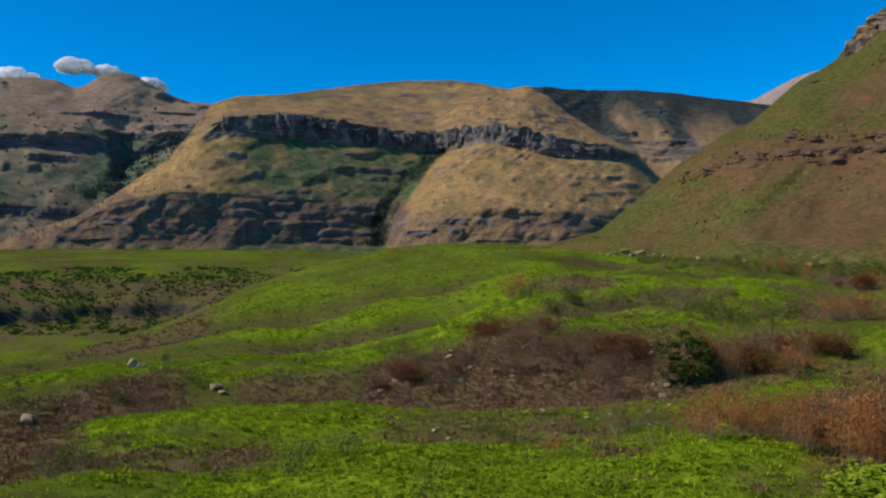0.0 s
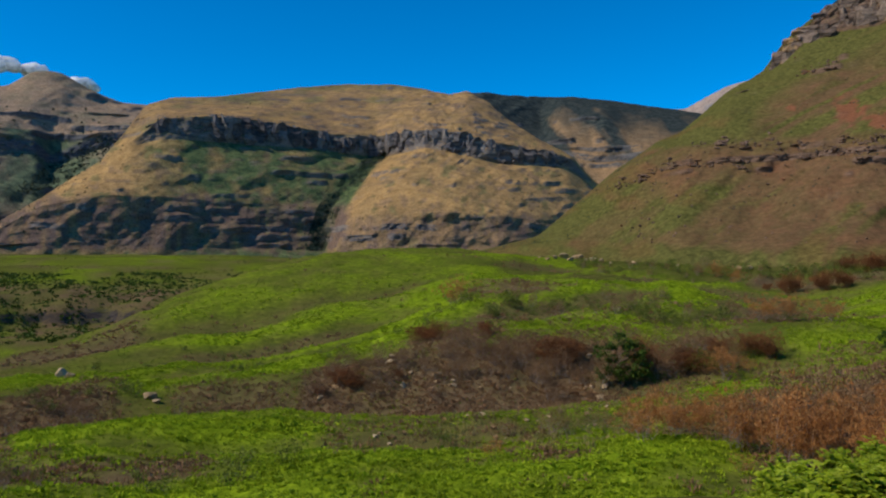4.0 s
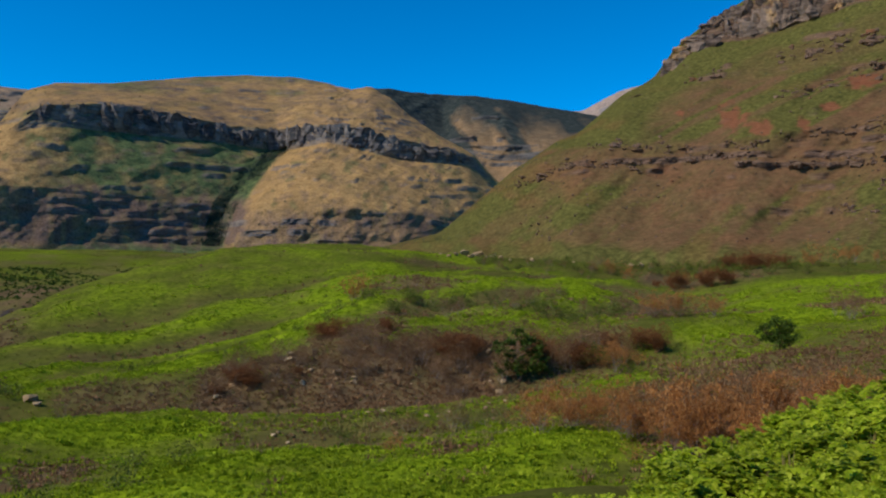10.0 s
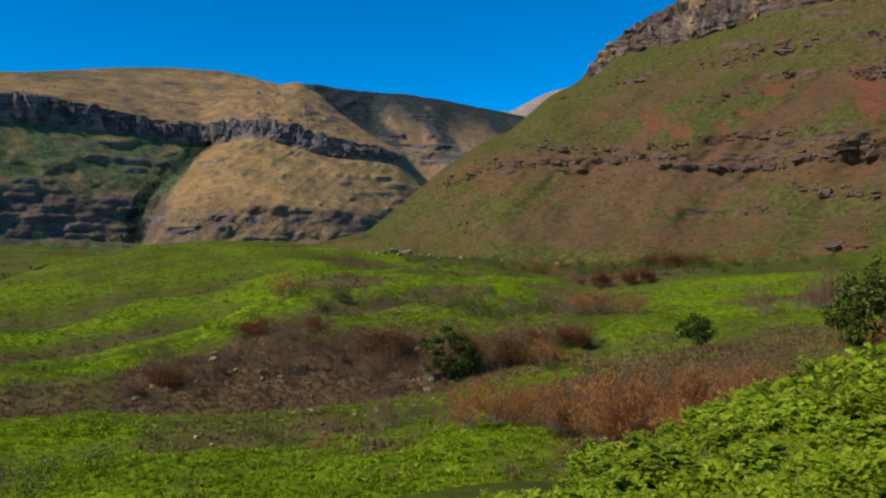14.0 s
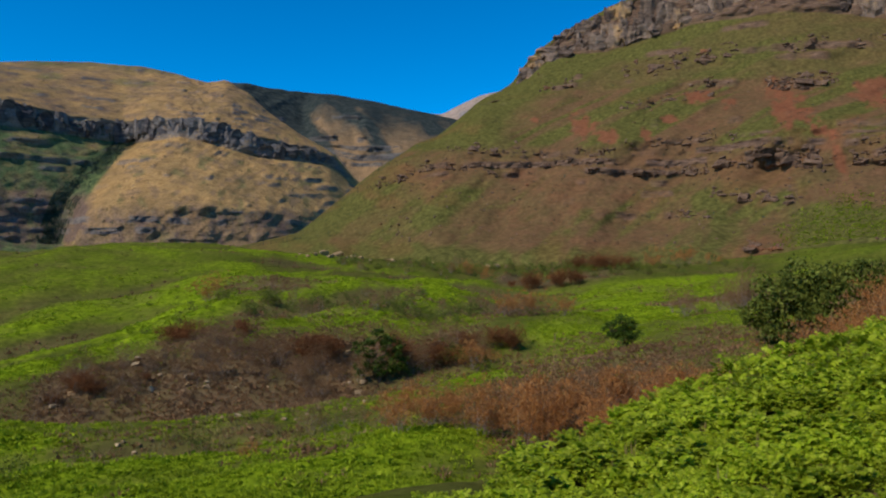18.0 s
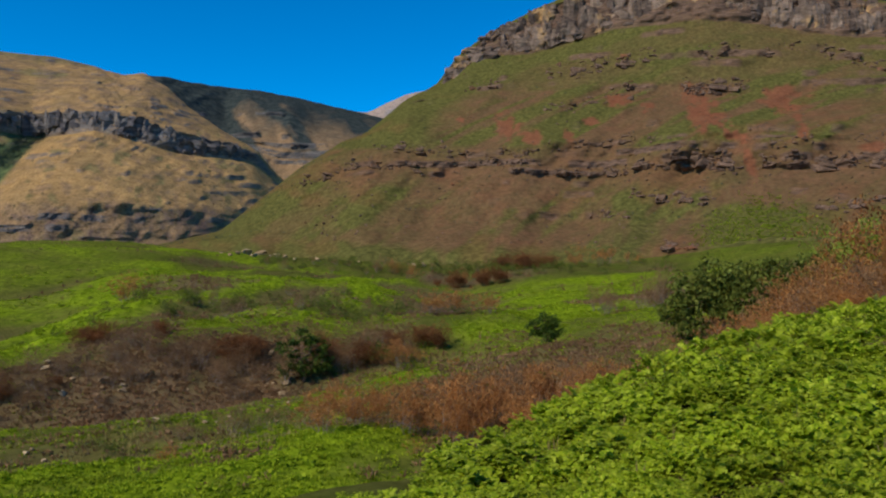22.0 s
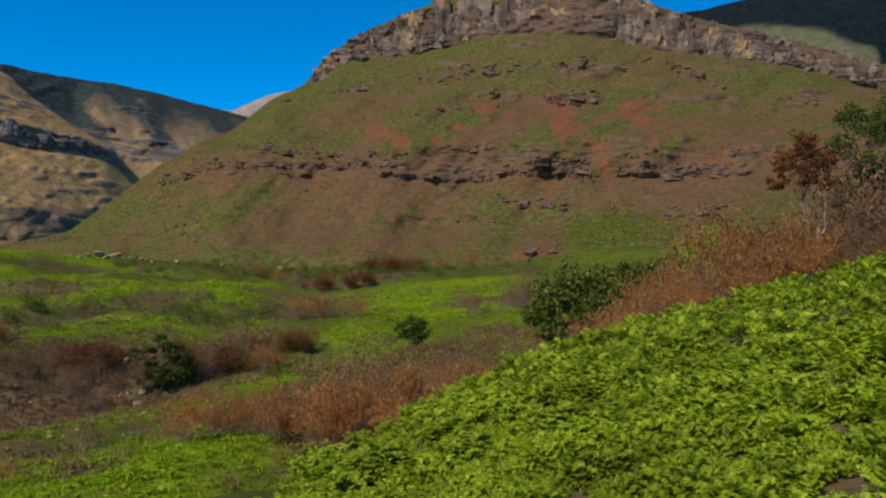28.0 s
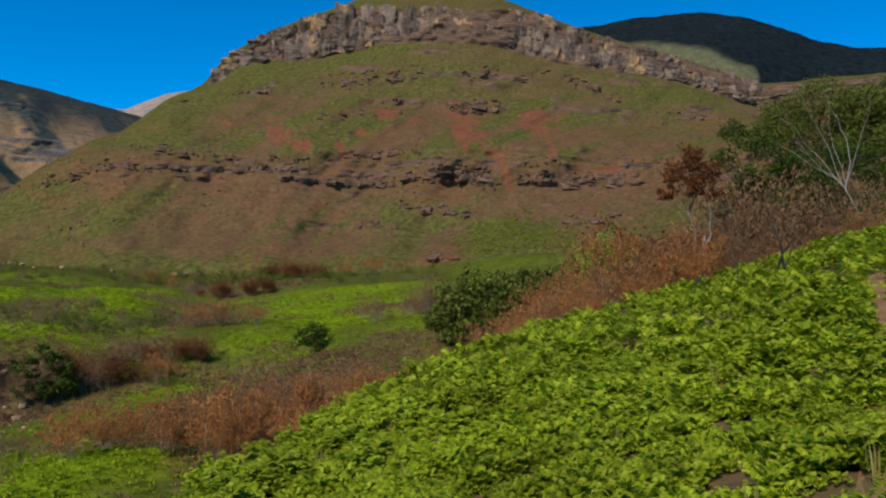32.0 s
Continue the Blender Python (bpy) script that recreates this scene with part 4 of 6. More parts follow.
def scatter_mesh(name, shapes, pts, yaw, size, pick, tilt=None):
    """One mesh of many small plants: shapes are (verts, faces) pairs, one picked for each place."""
    V, Fc, off = [], [], 0
    for k, (v, f) in enumerate(shapes):
        m = np.where(pick == k)[0]
        if not len(m):
            continue
        c, s = np.cos(yaw[m])[:, None], np.sin(yaw[m])[:, None]
        sz = size[m][:, None]
        x = (v[:, 0] * c - v[:, 1] * s) * sz
        y = (v[:, 0] * s + v[:, 1] * c) * sz
        z = v[:, 2] * sz
        if tilt is not None:
            z = z + x * tilt[m, 0][:, None] + y * tilt[m, 1][:, None]
        w = np.stack([x, y, z], -1) + pts[m][:, None, :]
        V.append(w.reshape(-1, 3))
        Fc.append((f[None] + (np.arange(len(m)) * len(v))[:, None, None]).reshape(-1, f.shape[1]) + off)
        off += len(m) * len(v)
    return raw_mesh(name, np.concatenate(V), np.concatenate(Fc), False)


def fern_shape(seed, fronds, pairs, broad=0.20):
    """A bracken plant: arching fronds, each with pairs of tapering leaflets."""
    rg = np.random.RandomState(seed)
    V, Fc = [], []
    for i in range(fronds):
        a = 2 * math.pi * (i + rg.uniform(-0.35, 0.35)) / fronds
        out, top = rg.uniform(0.34, 0.64), rg.uniform(0.7, 1.2)
        d, side = np.array([math.cos(a), math.sin(a), 0]), np.array([-math.sin(a), math.cos(a), 0])
        roll = rg.uniform(-0.7, 0.7)
        for j in range(pairs):
            t = 0.30 + 0.70 * (j + 0.5) / pairs
            p = d * out * t ** 1.6 + np.array([0, 0, top * (2.1 * t - 1.2 * t * t)])
            length = broad * math.sin(math.pi * min(1, (1.08 - t) / 0.95)) ** 0.8 + 0.03
            wide = 0.95 / pairs
            for sgn in (-1, 1):
                q = side * sgn * length + d * length * 0.35 + np.array([0, 0, -0.10 * length / 0.3 + roll * sgn * length + rg.uniform(-0.06, 0.06)])
                n = len(V)
                V += [p + d * wide * 0.5, p + q, p - d * wide * 0.5]
                Fc += [(n, n + 1, n + 2)]
    return np.array(V), np.array(Fc)


def tuft_shape(seed, blades, spread, flat=0.0, broad=1.0):
    """A low clump of pointed leaves."""
    rg = np.random.RandomState(seed)
    V, Fc = [], []
    for i in range(blades):
        a, t = rg.uniform(0, 2 * math.pi), rg.uniform(0.2, 1)
        base = np.array([math.cos(a), math.sin(a), 0]) * spread * 0.45 * t
        tip = np.array([math.cos(a), math.sin(a), 0]) * spread * t + np.array([0, 0, rg.uniform(0.45, 1.0) * (1 - flat * t)])
        w = np.array([-math.sin(a), math.cos(a), 0]) * rg.uniform(0.10, 0.22) * broad
        mid = (base + tip) * 0.5 + np.array([0, 0, 0.12])
        n = len(V)
        V += [base, mid + w, tip, mid - w]
        Fc += [(n, n + 1, n + 2), (n, n + 2, n + 3)]
    return np.array(V), np.array(Fc)


def clump_shape(seed, leaves, squash=0.8, spray=0.30):
    """A rough bush of flat leaf sprays."""
    rg = np.random.RandomState(seed)
    V, Fc = [], []
    for i in range(leaves):
        d = rg.normal(size=3)
        d /= np.linalg.norm(d)
        d[2] = abs(d[2])
        p = d * rg.uniform(0.25, 0.5) * np.array([1, 1, squash * 1.6])
        a, b = rg.normal(size=3), rg.normal(size=3)
        a, b = a / np.linalg.norm(a) * spray, b / np.linalg.norm(b) * spray * 0.66
        n = len(V)
        V += [p - a, p + b, p + a, p - b]
        Fc += [(n, n + 1, n + 2), (n, n + 2, n + 3)]
    return np.array(V), np.array(Fc)


def tubes(segs, sides=5):
    V, Fc = [], []
    for p0, p1, r0, r1 in segs:
        d = Vector(p1 - p0).normalized()
        a = d.orthogonal().normalized()
        b = d.cross(a)
        n = len(V)
        for p, r in ((p0, r0), (p1, r1)):
            for k in range(sides):
                t = 2 * math.pi * k / sides
                V.append(p + r * (math.cos(t) * np.array(a) + math.sin(t) * np.array(b)))
        for k in range(sides):
            Fc.append((n + k, n + (k + 1) % sides, n + sides + (k + 1) % sides, n + sides + k))
    return np.array(V), np.array(Fc)


def grow(rg, start, way, length, radius, depth, spread, segs, tips, lift=0.25):
    """A crooked branch and, from it, finer ones."""
    p, d, n = np.array(start, float), np.array(way, float), 3
    for i in range(n):
        d = d + rg.normal(size=3) * 0.22 + np.array([0, 0, lift * 0.25])
        d /= np.linalg.norm(d)
        q = p + d * length / n
        r0, r1 = radius * (1 - 0.55 * i / n), radius * (1 - 0.55 * (i + 1) / n)
        segs.append((p, q, r0, r1))
        if depth > 0 and i > 0 or depth > 1:
            for _ in range(rg.randint(1, 3)):
                e = d * 0.55 + rg.normal(size=3) * spread + np.array([0, 0, lift])
                grow(rg, q, e / np.linalg.norm(e), length * rg.uniform(0.5, 0.75), r1 * 0.6, depth - 1, spread, segs, tips, lift)
        p = q
    tips.append(p)


def leaf_cloud(rg, tips, per, ball, size, brush=False):
    V, Fc = [], []
    for p in tips:
        c = rg.normal(size=(per, 3)) * ball * np.array([1, 1, 0.7]) + p
        a, b = rg.normal(size=(per, 3)), rg.normal(size=(per, 3))
        a = a / np.linalg.norm(a, axis=1)[:, None] * size * rg.uniform(0.7, 1.3, (per, 1))
        b = b / np.linalg.norm(b, axis=1)[:, None] * size * 0.6
        if brush:
            a, b = a * 0.9 + np.array([0, 0, size * 0.7]), b * 0.6
            V.append(np.stack([c - b, c + b, c + a * 1.6], 1).reshape(-1, 3))
            Fc.append(3 * per * len(Fc) + 3 * np.arange(per)[:, None] + np.array([[0, 1, 2]]))
            continue
        n = sum(len(v) for v in V)
        V.append(np.stack([c - a, c + b, c + a, c - b], 1).reshape(-1, 3))
        i = n + 4 * np.arange(per)[:, None]
        Fc.append(i + np.array([[0, 1, 2, 3]]))
    return np.concatenate(V), np.concatenate(Fc)


def plant(name, label, category, group, at, seed, height, stems, leaf, wood, per, ball, size, depth=2, spread=0.6, girth=0.02, lean=0.25, bare=0, limbs=False, lift=0.25, brush=False):
    """A tree or a shrub: stems (each one a part where limbs is set) and a crown of leaves."""
    rg = np.random.RandomState(seed)
    root = tagged(new(name), label, category, group)
    root.empty_display_size = 0.5
    every, tips = [], []
    for k in range(stems):
        a = 2 * math.pi * (k + rg.uniform(-0.3, 0.3)) / stems
        way = np.array([math.cos(a) * lean, math.sin(a) * lean, 1.0])
        segs, mine = [], []
        foot = np.array([math.cos(a), math.sin(a), 0]) * (0.05 * height * (stems > 1))
        foot[2] = -0.3
        grow(rg, foot, way / np.linalg.norm(way), height * rg.uniform(0.5, 0.62), height * girth, depth, spread, segs, mine, lift)
        tips += mine
        if limbs:
            part("trunk" if k == 0 else "stem", raw_mesh("stem", *tubes(segs)), wood, root)
        every += [g for g in segs if g[2] > height * girth * 0.21]
    if not limbs:
        part("trunk", raw_mesh("trunk", *tubes(every, 3)), wood, root)
    if per:
        use = tips[bare:] if bare else tips
        part("crown", raw_mesh("crown", *leaf_cloud(rg, use, per, ball, size, brush), False), leaf, root)
    root.matrix_world = Matrix.Translation(at)
    return root


def rock_mesh(seed, boxy=0.5, points=16):
    """An angular stone about one metre across, its foot at the origin's level."""
    rg = np.random.RandomState(seed)
    bm = bmesh.new()
    for _ in range(points):
        v = rg.uniform(-1, 1, 3)
        m = np.abs(v).max()
        v = v / (m ** boxy * np.linalg.norm(v) ** (1 - boxy)) * rg.uniform(0.8, 1.0)
        bm.verts.new(v * 0.5)
    bmesh.ops.convex_hull(bm, input=bm.verts)
    loose = [v for v in bm.verts if not v.link_faces]
    bmesh.ops.delete(bm, geom=loose, context="VERTS")
    me = bpy.data.meshes.new("stone")
    bm.to_mesh(me)
    bm.free()
    return me


def block_mesh(seed, cuts=4):
    """A weathered sandstone block, one metre each way, with bedding grooves and worn corners."""
    bm = bmesh.new()
    bmesh.ops.create_cube(bm, size=1.0)
    bmesh.ops.subdivide_edges(bm, edges=bm.edges[:], cuts=cuts, use_grid_fill=True)
    rs = np.random.RandomState(seed)
    off, grooves = Vector(rs.uniform(0, 50, 3)), rs.uniform(-0.4, 0.4, 2)
    for w in bm.verts:
        c = w.co.copy()
        k = 1.0 - 0.24 * (c.length / 0.72) ** 3
        k -= 0.10 * sum(math.exp(-((c.z - g) / 0.09) ** 2) for g in grooves)
        w.co = Vector((c.x * k, c.y * k, c.z)) + Vector(noise.noise_vector(c * 1.9 + off)) * 0.26 + Vector(noise.noise_vector(c * 5.0 + off)) * 0.10
    me = bpy.data.meshes.new("block")
    bm.to_mesh(me)
    bm.free()
    return me


def tree(name, label, at, seed, trunk, lobes, leaf, wood, leaves, size, bend=0.6, bare=0, scale=1.0):
    """A tree: a crooked trunk, a limb to each lobe of its crown, and leaves in tufts through each lobe.
    trunk: height and radius; lobes: (x, y, z, radius, flatness)."""
    rs = np.random.RandomState(seed)
    root = tagged(new(name), label, "tree")
    segs, p = [], np.array([0, 0, -0.4])
    for k in range(5):
        q = np.array([rs.normal() * bend * 0.5, rs.normal() * bend * 0.5, trunk[0] * (k + 1) / 5])
        segs.append((p, q, trunk[1] * (1 - 0.13 * k), trunk[1] * (1 - 0.13 * (k + 1))))
        p = q
    part("trunk", raw_mesh("trunk", *tubes(segs, 7)), wood, root)
    V, Fc, n = [], [], 0
    for i, (x, y, z, rad, flat) in enumerate(lobes):
        goal = np.array([x, y, z])
        start = segs[min(4, 1 + rs.randint(4))][1]
        limb, last = [], start
        for k in range(4):
            nxt = start + (goal - start) * (k + 1) / 4 + rs.normal(size=3) * 0.12 * rad * (k < 3)
            limb.append((last, nxt, trunk[1] * (0.5 - 0.09 * k), trunk[1] * (0.41 - 0.09 * k)))
            last = nxt
        tips = []
        if i < bare:
            grow(rs, goal, (goal - start) / np.linalg.norm(goal - start), rad * 1.2, trunk[1] * 0.16, 2, 0.55, limb, tips)
        for _ in range(0 if i < bare else 7):
            way = rs.normal(size=3) + np.array([0, 0, 0.3])
            way /= np.linalg.norm(way)
            mid = goal + way * rad * 0.5 * np.array([1, 1, flat]) + rs.normal(size=3) * 0.1 * rad
            end = goal + way * rad * rs.uniform(0.8, 1.05) * np.array([1, 1, flat])
            limb += [(goal, mid, trunk[1] * 0.14, trunk[1] * 0.09), (mid, end, trunk[1] * 0.09, trunk[1] * 0.03)]
        part("limb", raw_mesh("limb", *tubes(limb, 4)), wood, root)
        if i < bare:
            continue
        for _ in range(max(10, int(leaves * rad * rad / 3.2))):
            way = rs.normal(size=3)
            way /= np.linalg.norm(way)
            tips.append(goal + way * rad * rs.uniform(0.45, 1.0) * np.array([1, 1, flat]))
        v, f = leaf_cloud(rs, tips, 24, rad * 0.16, size)
        V.append(v), Fc.append(f + n)
        n += len(v)
    if V:
        part("crown", raw_mesh("crown", np.concatenate(V), np.concatenate(Fc), False), leaf, root)
    root.matrix_world = pose(*at, 0, 0, -math.degrees(math.atan2(at[0], at[1]))) @ Matrix.Diagonal((scale, scale, scale, 1))
    return root


# ---- bracken slope ----
def field(rg, n, b0, b1, r0, r1):
    b = rg.uniform(b0, b1, n)
    r = np.sqrt(rg.uniform(r0 * r0, r1 * r1, n))
    return b, r


def crest_r(b):
    c = np.array(CREST)
    return np.interp(b, c[:, 0], c[:, 1])


def on_path(b, r):
    return (r < 60) & (np.abs(b - 75.6 - 1.2 * np.sin(r / 7.0)) < 20.0 / r) & (r > 9)


def sown(name, label, mat, shapes, b, r, size, seed, category):
    rg = np.random.RandomState(seed)
    pts = place(b, r, ground_z(b, r) - 0.03)
    n = len(b)
    tilt = rg.uniform(-0.15, 0.15, (n, 2))
    me = scatter_mesh(name, shapes, pts, rg.uniform(0, 6.3, n), size, rg.randint(0, len(shapes), n), tilt)
    me.materials.append(mat)
    return tagged(new(name, me), label, category, kind="stuff")


rg = np.random.RandomState(5)
for count, r0, r1, label, shapes, low, high, gap, seed in (
        (11000, 8, 18, "fine bright green bracken fern close to the path", [fern_shape(k, 5 + k % 2, 7, 0.17) for k in range(6)], 0.24, 0.42, 0.8, 14),
        (15000, 17, 32, "bright green bracken fern on the near slope", [fern_shape(k, 5, 5, 0.17) for k in range(6)], 0.36, 0.6, 1.0, 6),
        (18000, 31, 92, "bright green bracken fern up to the slope's crest", [fern_shape(k + 20, 4, 5, 0.20) for k in range(5)], 0.5, 0.85, 1.7, 7)):
    b, r = field(rg, count, 20, 84, r0, r1)
    x, y = np.sin(np.radians(b)) * r, np.cos(np.radians(b)) * r
    swell = fbm(x / gap, y / gap, 3, 101)
    keep = (r < crest_r(b) + 1) & ~on_path(b, r) & (swell > -0.34) & (fbm(x / 0.7, y / 0.7, 2, 105) > -0.34 - 0.4 * smooth(20, 45, r))
    b, r, swell = b[keep], r[keep], swell[keep]
    sown("bracken", label, bracken, shapes, b, r, rg.uniform(low, high, len(b)) * np.clip(0.85 + 1.3 * swell, 0.3, 1.4), seed, "fern")
b, r = field(rg, 500, 20, 84, 6, 80)
keep = r < crest_r(b)
b, r = b[keep], r[keep]
sown("dry_stalks", "dry brown stalks among the bracken", straw, [tuft_shape(k + 60, 7, 0.3, 0, 0.15) for k in range(4)], b, r, rg.uniform(0.4, 0.8, len(b)), 8, "grass")

# ---- meadow ----
b, r = field(rg, 74000, -33, 60, 30, 150)
lush, brown = cover_at(b, r)
keep = (r > crest_r(b) + 5) & (rg.uniform(0, 1, len(b)) < np.clip(lush * 1.3, 0.05 + 0.25 * smooth(75, 60, r), 1) * (1 - 0.65 * brown))
bk, rk = b[keep], r[keep]
sown("meadow_bracken", "low green bracken and grass in the meadow", sward, [tuft_shape(k + 80, 6, 0.9, 0.45, 0.7) for k in range(6)], bk, rk, rg.uniform(0.25, 0.6, len(bk)), 9, "fern")
keep = (r > crest_r(b) + 8) & (rg.uniform(0, 1, len(b)) < brown * np.where(r < 85, 0.35, 0.8))
bk, rk = b[keep], r[keep]
sown("brown_scrub", "low burnt brown scrub in the hollows", umber, [tuft_shape(k + 90, 8, 0.9, 0.5, 0.42) for k in range(6)], bk, rk, rg.uniform(0.4, 0.95, len(bk)), 10, "scrub")
b, r = field(rg, 4500, -4, 24, 64, 102)
keep = (r > crest_r(b) + 8) & (fbm(b / 1.5, r / 5, 3, 108) > 0.0)
bk, rk = b[keep], r[keep]
sown("dry_grass", "pale dry grass and seed heads on the terrace", straw, [tuft_shape(k + 190, 6, 0.4, 0, 0.3) for k in range(5)], bk, rk, rg.uniform(0.35, 0.8, len(bk)), 18, "grass")
b, r = field(rg, 26000, -33, 46, 50, 240)
lush, brown = cover_at(b, r)
x, y = np.sin(np.radians(b)) * r, np.cos(np.radians(b)) * r
swell = fbm(x / 5, y / 5, 3, 104)
keep = (r > crest_r(b) + 8) & (rg.uniform(0, 1, len(b)) < (lush - 0.2) * (1 - 0.9 * brown)) & (swell > -0.05)
bk, rk = b[keep], r[keep]
sown("bracken_clump", "swelling clumps of bracken in the meadow", sward, [clump_shape(k + 170, 16, 0.45, 0.17) for k in range(6)], bk, rk, rg.uniform(0.7, 1.5, len(bk)) * (0.8 + 0.8 * swell[keep]), 16, "fern")
keep = (r > crest_r(b) + 8) & (rg.uniform(0, 1, len(b)) < (brown - 0.2) * 1.3) & (swell < 0.2)
bk, rk = b[keep], r[keep]
sown("burnt_clump", "clumps of burnt brown bracken and twigs on the banks", umber, [clump_shape(k + 180, 12, 0.55, 0.20) for k in range(6)], bk, rk, rg.uniform(0.6, 1.4, len(bk)), 17, "scrub")
b, r = field(rg, 8000, -14, 19, 44, 70)
lush, brown = cover_at(b, r)
keep = rg.uniform(0, 1, len(b)) < lush * 0.9 * (1 - 0.8 * brown) * smooth(-0.25, 0.25, fbm(b * 0.9, r / 3.0, 3, 103))
bk, rk = b[keep], r[keep]
sown("bracken", "bright green bracken fern in the dip below the slope", sward, [fern_shape(k + 40, 4, 3, 0.25) for k in range(5)], bk, rk, rg.uniform(0.2, 0.42, len(bk)), 13, "fern")
b, r = field(rg, 38000, -32, 60, 150, 345)
lush, brown = cover_at(b, r)
dice = rg.uniform(0, 1, len(b))
keep = dice < 1.3 * (lush - 0.35) * (1 - 0.8 * brown)
bk, rk = b[keep], r[keep]
sown("far_meadow_grass", "bright green bracken and grass on the far meadow", sward, [tuft_shape(k + 100, 4, 1.2, 0.75) for k in range(6)], bk, rk, rg.uniform(0.3, 0.65, len(bk)), 11, "grass")
keep = (dice >= 1.3 * (lush - 0.35)) & (rg.uniform(0, 1, len(b)) < 0.8 * (1 - 0.7 * brown))
bk, rk = b[keep], r[keep]
sown("pasture_grass", "olive green pasture grass on the smooth knoll", pasture, [tuft_shape(k + 105, 4, 1.2, 0.75) for k in range(6)], bk, rk, rg.uniform(0.25, 0.55, len(bk)), 15, "grass")
keep = rg.uniform(0, 1, len(b)) < brown * 0.3
bk, rk = b[keep], r[keep]
sown("far_brown_scrub", "brown scrub dotted over the far meadow", umber, [tuft_shape(k + 110, 8, 0.9, 0.4, 0.6) for k in range(5)], bk, rk, rg.uniform(0.5, 1.3, len(bk)), 12, "scrub")

# ---- scrub on the hill and on the mountains ----
n = 6500
i, j = rg.randint(26, hR.shape[0] - 26, n), rg.randint(0, hR.shape[1], n)
keep = rg.uniform(0, 1, n) < np.clip(0.4 + fbm(hB[i, j] / 3, hZ[i, j] / 12, 3, 120) + 0.6 * (hZ[i, j] < 12), 0.1, 1)
i, j = i[keep], j[keep]
pts = place(hB[i, j], hR[i, j], hZ[i, j] - 0.2)
me = scatter_mesh("hill_scrub", [clump_shape(k + 130, 8) for k in range(5)], pts, rg.uniform(0, 6.3, len(i)), rg.uniform(0.4, 1.3, len(i)) ** 1.3, rg.randint(0, 5, len(i)))
me.materials.append(scrubgreen)
tagged(new("hill_scrub", me), "dark scrub bushes scattered over the burnt hill", "scrub", kind="stuff")


# a tongue of fresh grass at the hill's foot
i, j = rg.randint(2, 90, 5200), rg.choice(np.where((hill_bear > 45.5) & (hill_bear < 54.6))[0], 5200)
b, z = hB[i, j], hZ[i, j]
keep = (z < 25 - 4.0 * np.abs(b - 50.2) + 8 * fbm(b * 1.6, z / 6, 3, 161) + 5 * rg.normal(size=len(b))) & (z > 2)
i, j = i[keep], j[keep]
me = scatter_mesh("fresh_grass", [tuft_shape(k + 160, 5, 1.2, 0.7) for k in range(5)], place(hB[i, j], hR[i, j], hZ[i, j] - 0.1), rg.uniform(0, 6.3, len(i)), rg.uniform(0.6, 1.4, len(i)), rg.randint(0, 5, len(i)))
me.materials.append(sward)
tagged(new("fresh_grass", me), "tongue of fresh green grass at the foot of the hill", "grass", kind="stuff")


def slope_scrub(name, label, mat, B, R, Z, i, j, low, high, seed):
    rs = np.random.RandomState(seed)
    pts = place(B[i, j], R[i, j], Z[i, j] - low * 0.2)
    me = scatter_mesh(name, [clump_shape(k + seed, 7) for k in range(5)], pts, rs.uniform(0, 6.3, len(i)), rs.uniform(low, high, len(i)), rs.randint(0, 5, len(i)))
    me.materials.append(mat)
    return tagged(new(name, me), label, "scrub", kind="stuff")


n = 15000
i, j = rg.randint(14, eR.shape[0] - 6, n), rg.randint(0, eR.shape[1], n)
b, z = eB[i, j], eZ[i, j]
gully = np.exp(-((b + 4.9 - (z - 10) / 62.0) / 0.5) ** 2) * (z < 270) + 0.8 * np.exp(-((b - 10.9 - (150 - z) / 90.0) / 0.7) ** 2) * (z < 190)
shade = smooth(-17, -12, b) * (b < -4.2 + (z - 10) / 62.0) * (z < 300)
keep = rg.uniform(0, 1, n) < 0.06 + gully + shade * np.clip(0.08 + 0.9 * fbm(b * 1.2, z / 25, 3, 141), 0, 0.5)
row, col = rg.randint(14, 150, 16000), rg.choice(np.where((bear_esc > -6.0) & (bear_esc < -4.3))[0], 16000)
i, j, keep = np.concatenate([i, row]), np.concatenate([j, col]), np.concatenate([keep, rg.uniform(0, 1, 16000) < 0.32 + 0.9 * fbm(bear_esc[col] * 1.7, row / 14.0, 3, 145)])
slope_scrub("mountain_scrub", "dark trees and scrub in the gullies of the escarpment", scrubgreen, eB, eR, eZ, i[keep], j[keep], 2.5, 5.5, 142)
n = 9000
i, j = rg.randint(4, mR.shape[0] - 40, n), rg.randint(0, mR.shape[1], n)
b, z = mB[i, j], mZ[i, j]
keep = rg.uniform(0, 1, n) < 0.05 + 0.95 * np.exp(-((b + 22.3 - (z - 260) / 45.0) / 1.1) ** 2) * (z < 420) * (z > 180)
slope_scrub("far_mountain_scrub", "dark forest in the gully of the distant mountain", scrubgreen, mB, mR, mZ, i[keep], j[keep], 8, 18, 143)
bw, rw = field(rg, 8000, -34, -8, 520, 820)
b, r = field(rg, 30000, -34, 0, 420, 1350)
b, r = np.concatenate([b, bw]), np.concatenate([r, rw])
wooded = np.abs(r - 660 + 70 * fbm(b / 2.5, r / 60, 3, 153)) < 105 + 40 * fbm(b / 1.2, r / 25, 3, 154)
keep = rg.uniform(0, 1, len(b)) < np.where(wooded, 0.9, 0.8) * np.clip(0.6 + 1.2 * fbm(b * 1.2, r / 40, 3, 151), 0.1, 1)
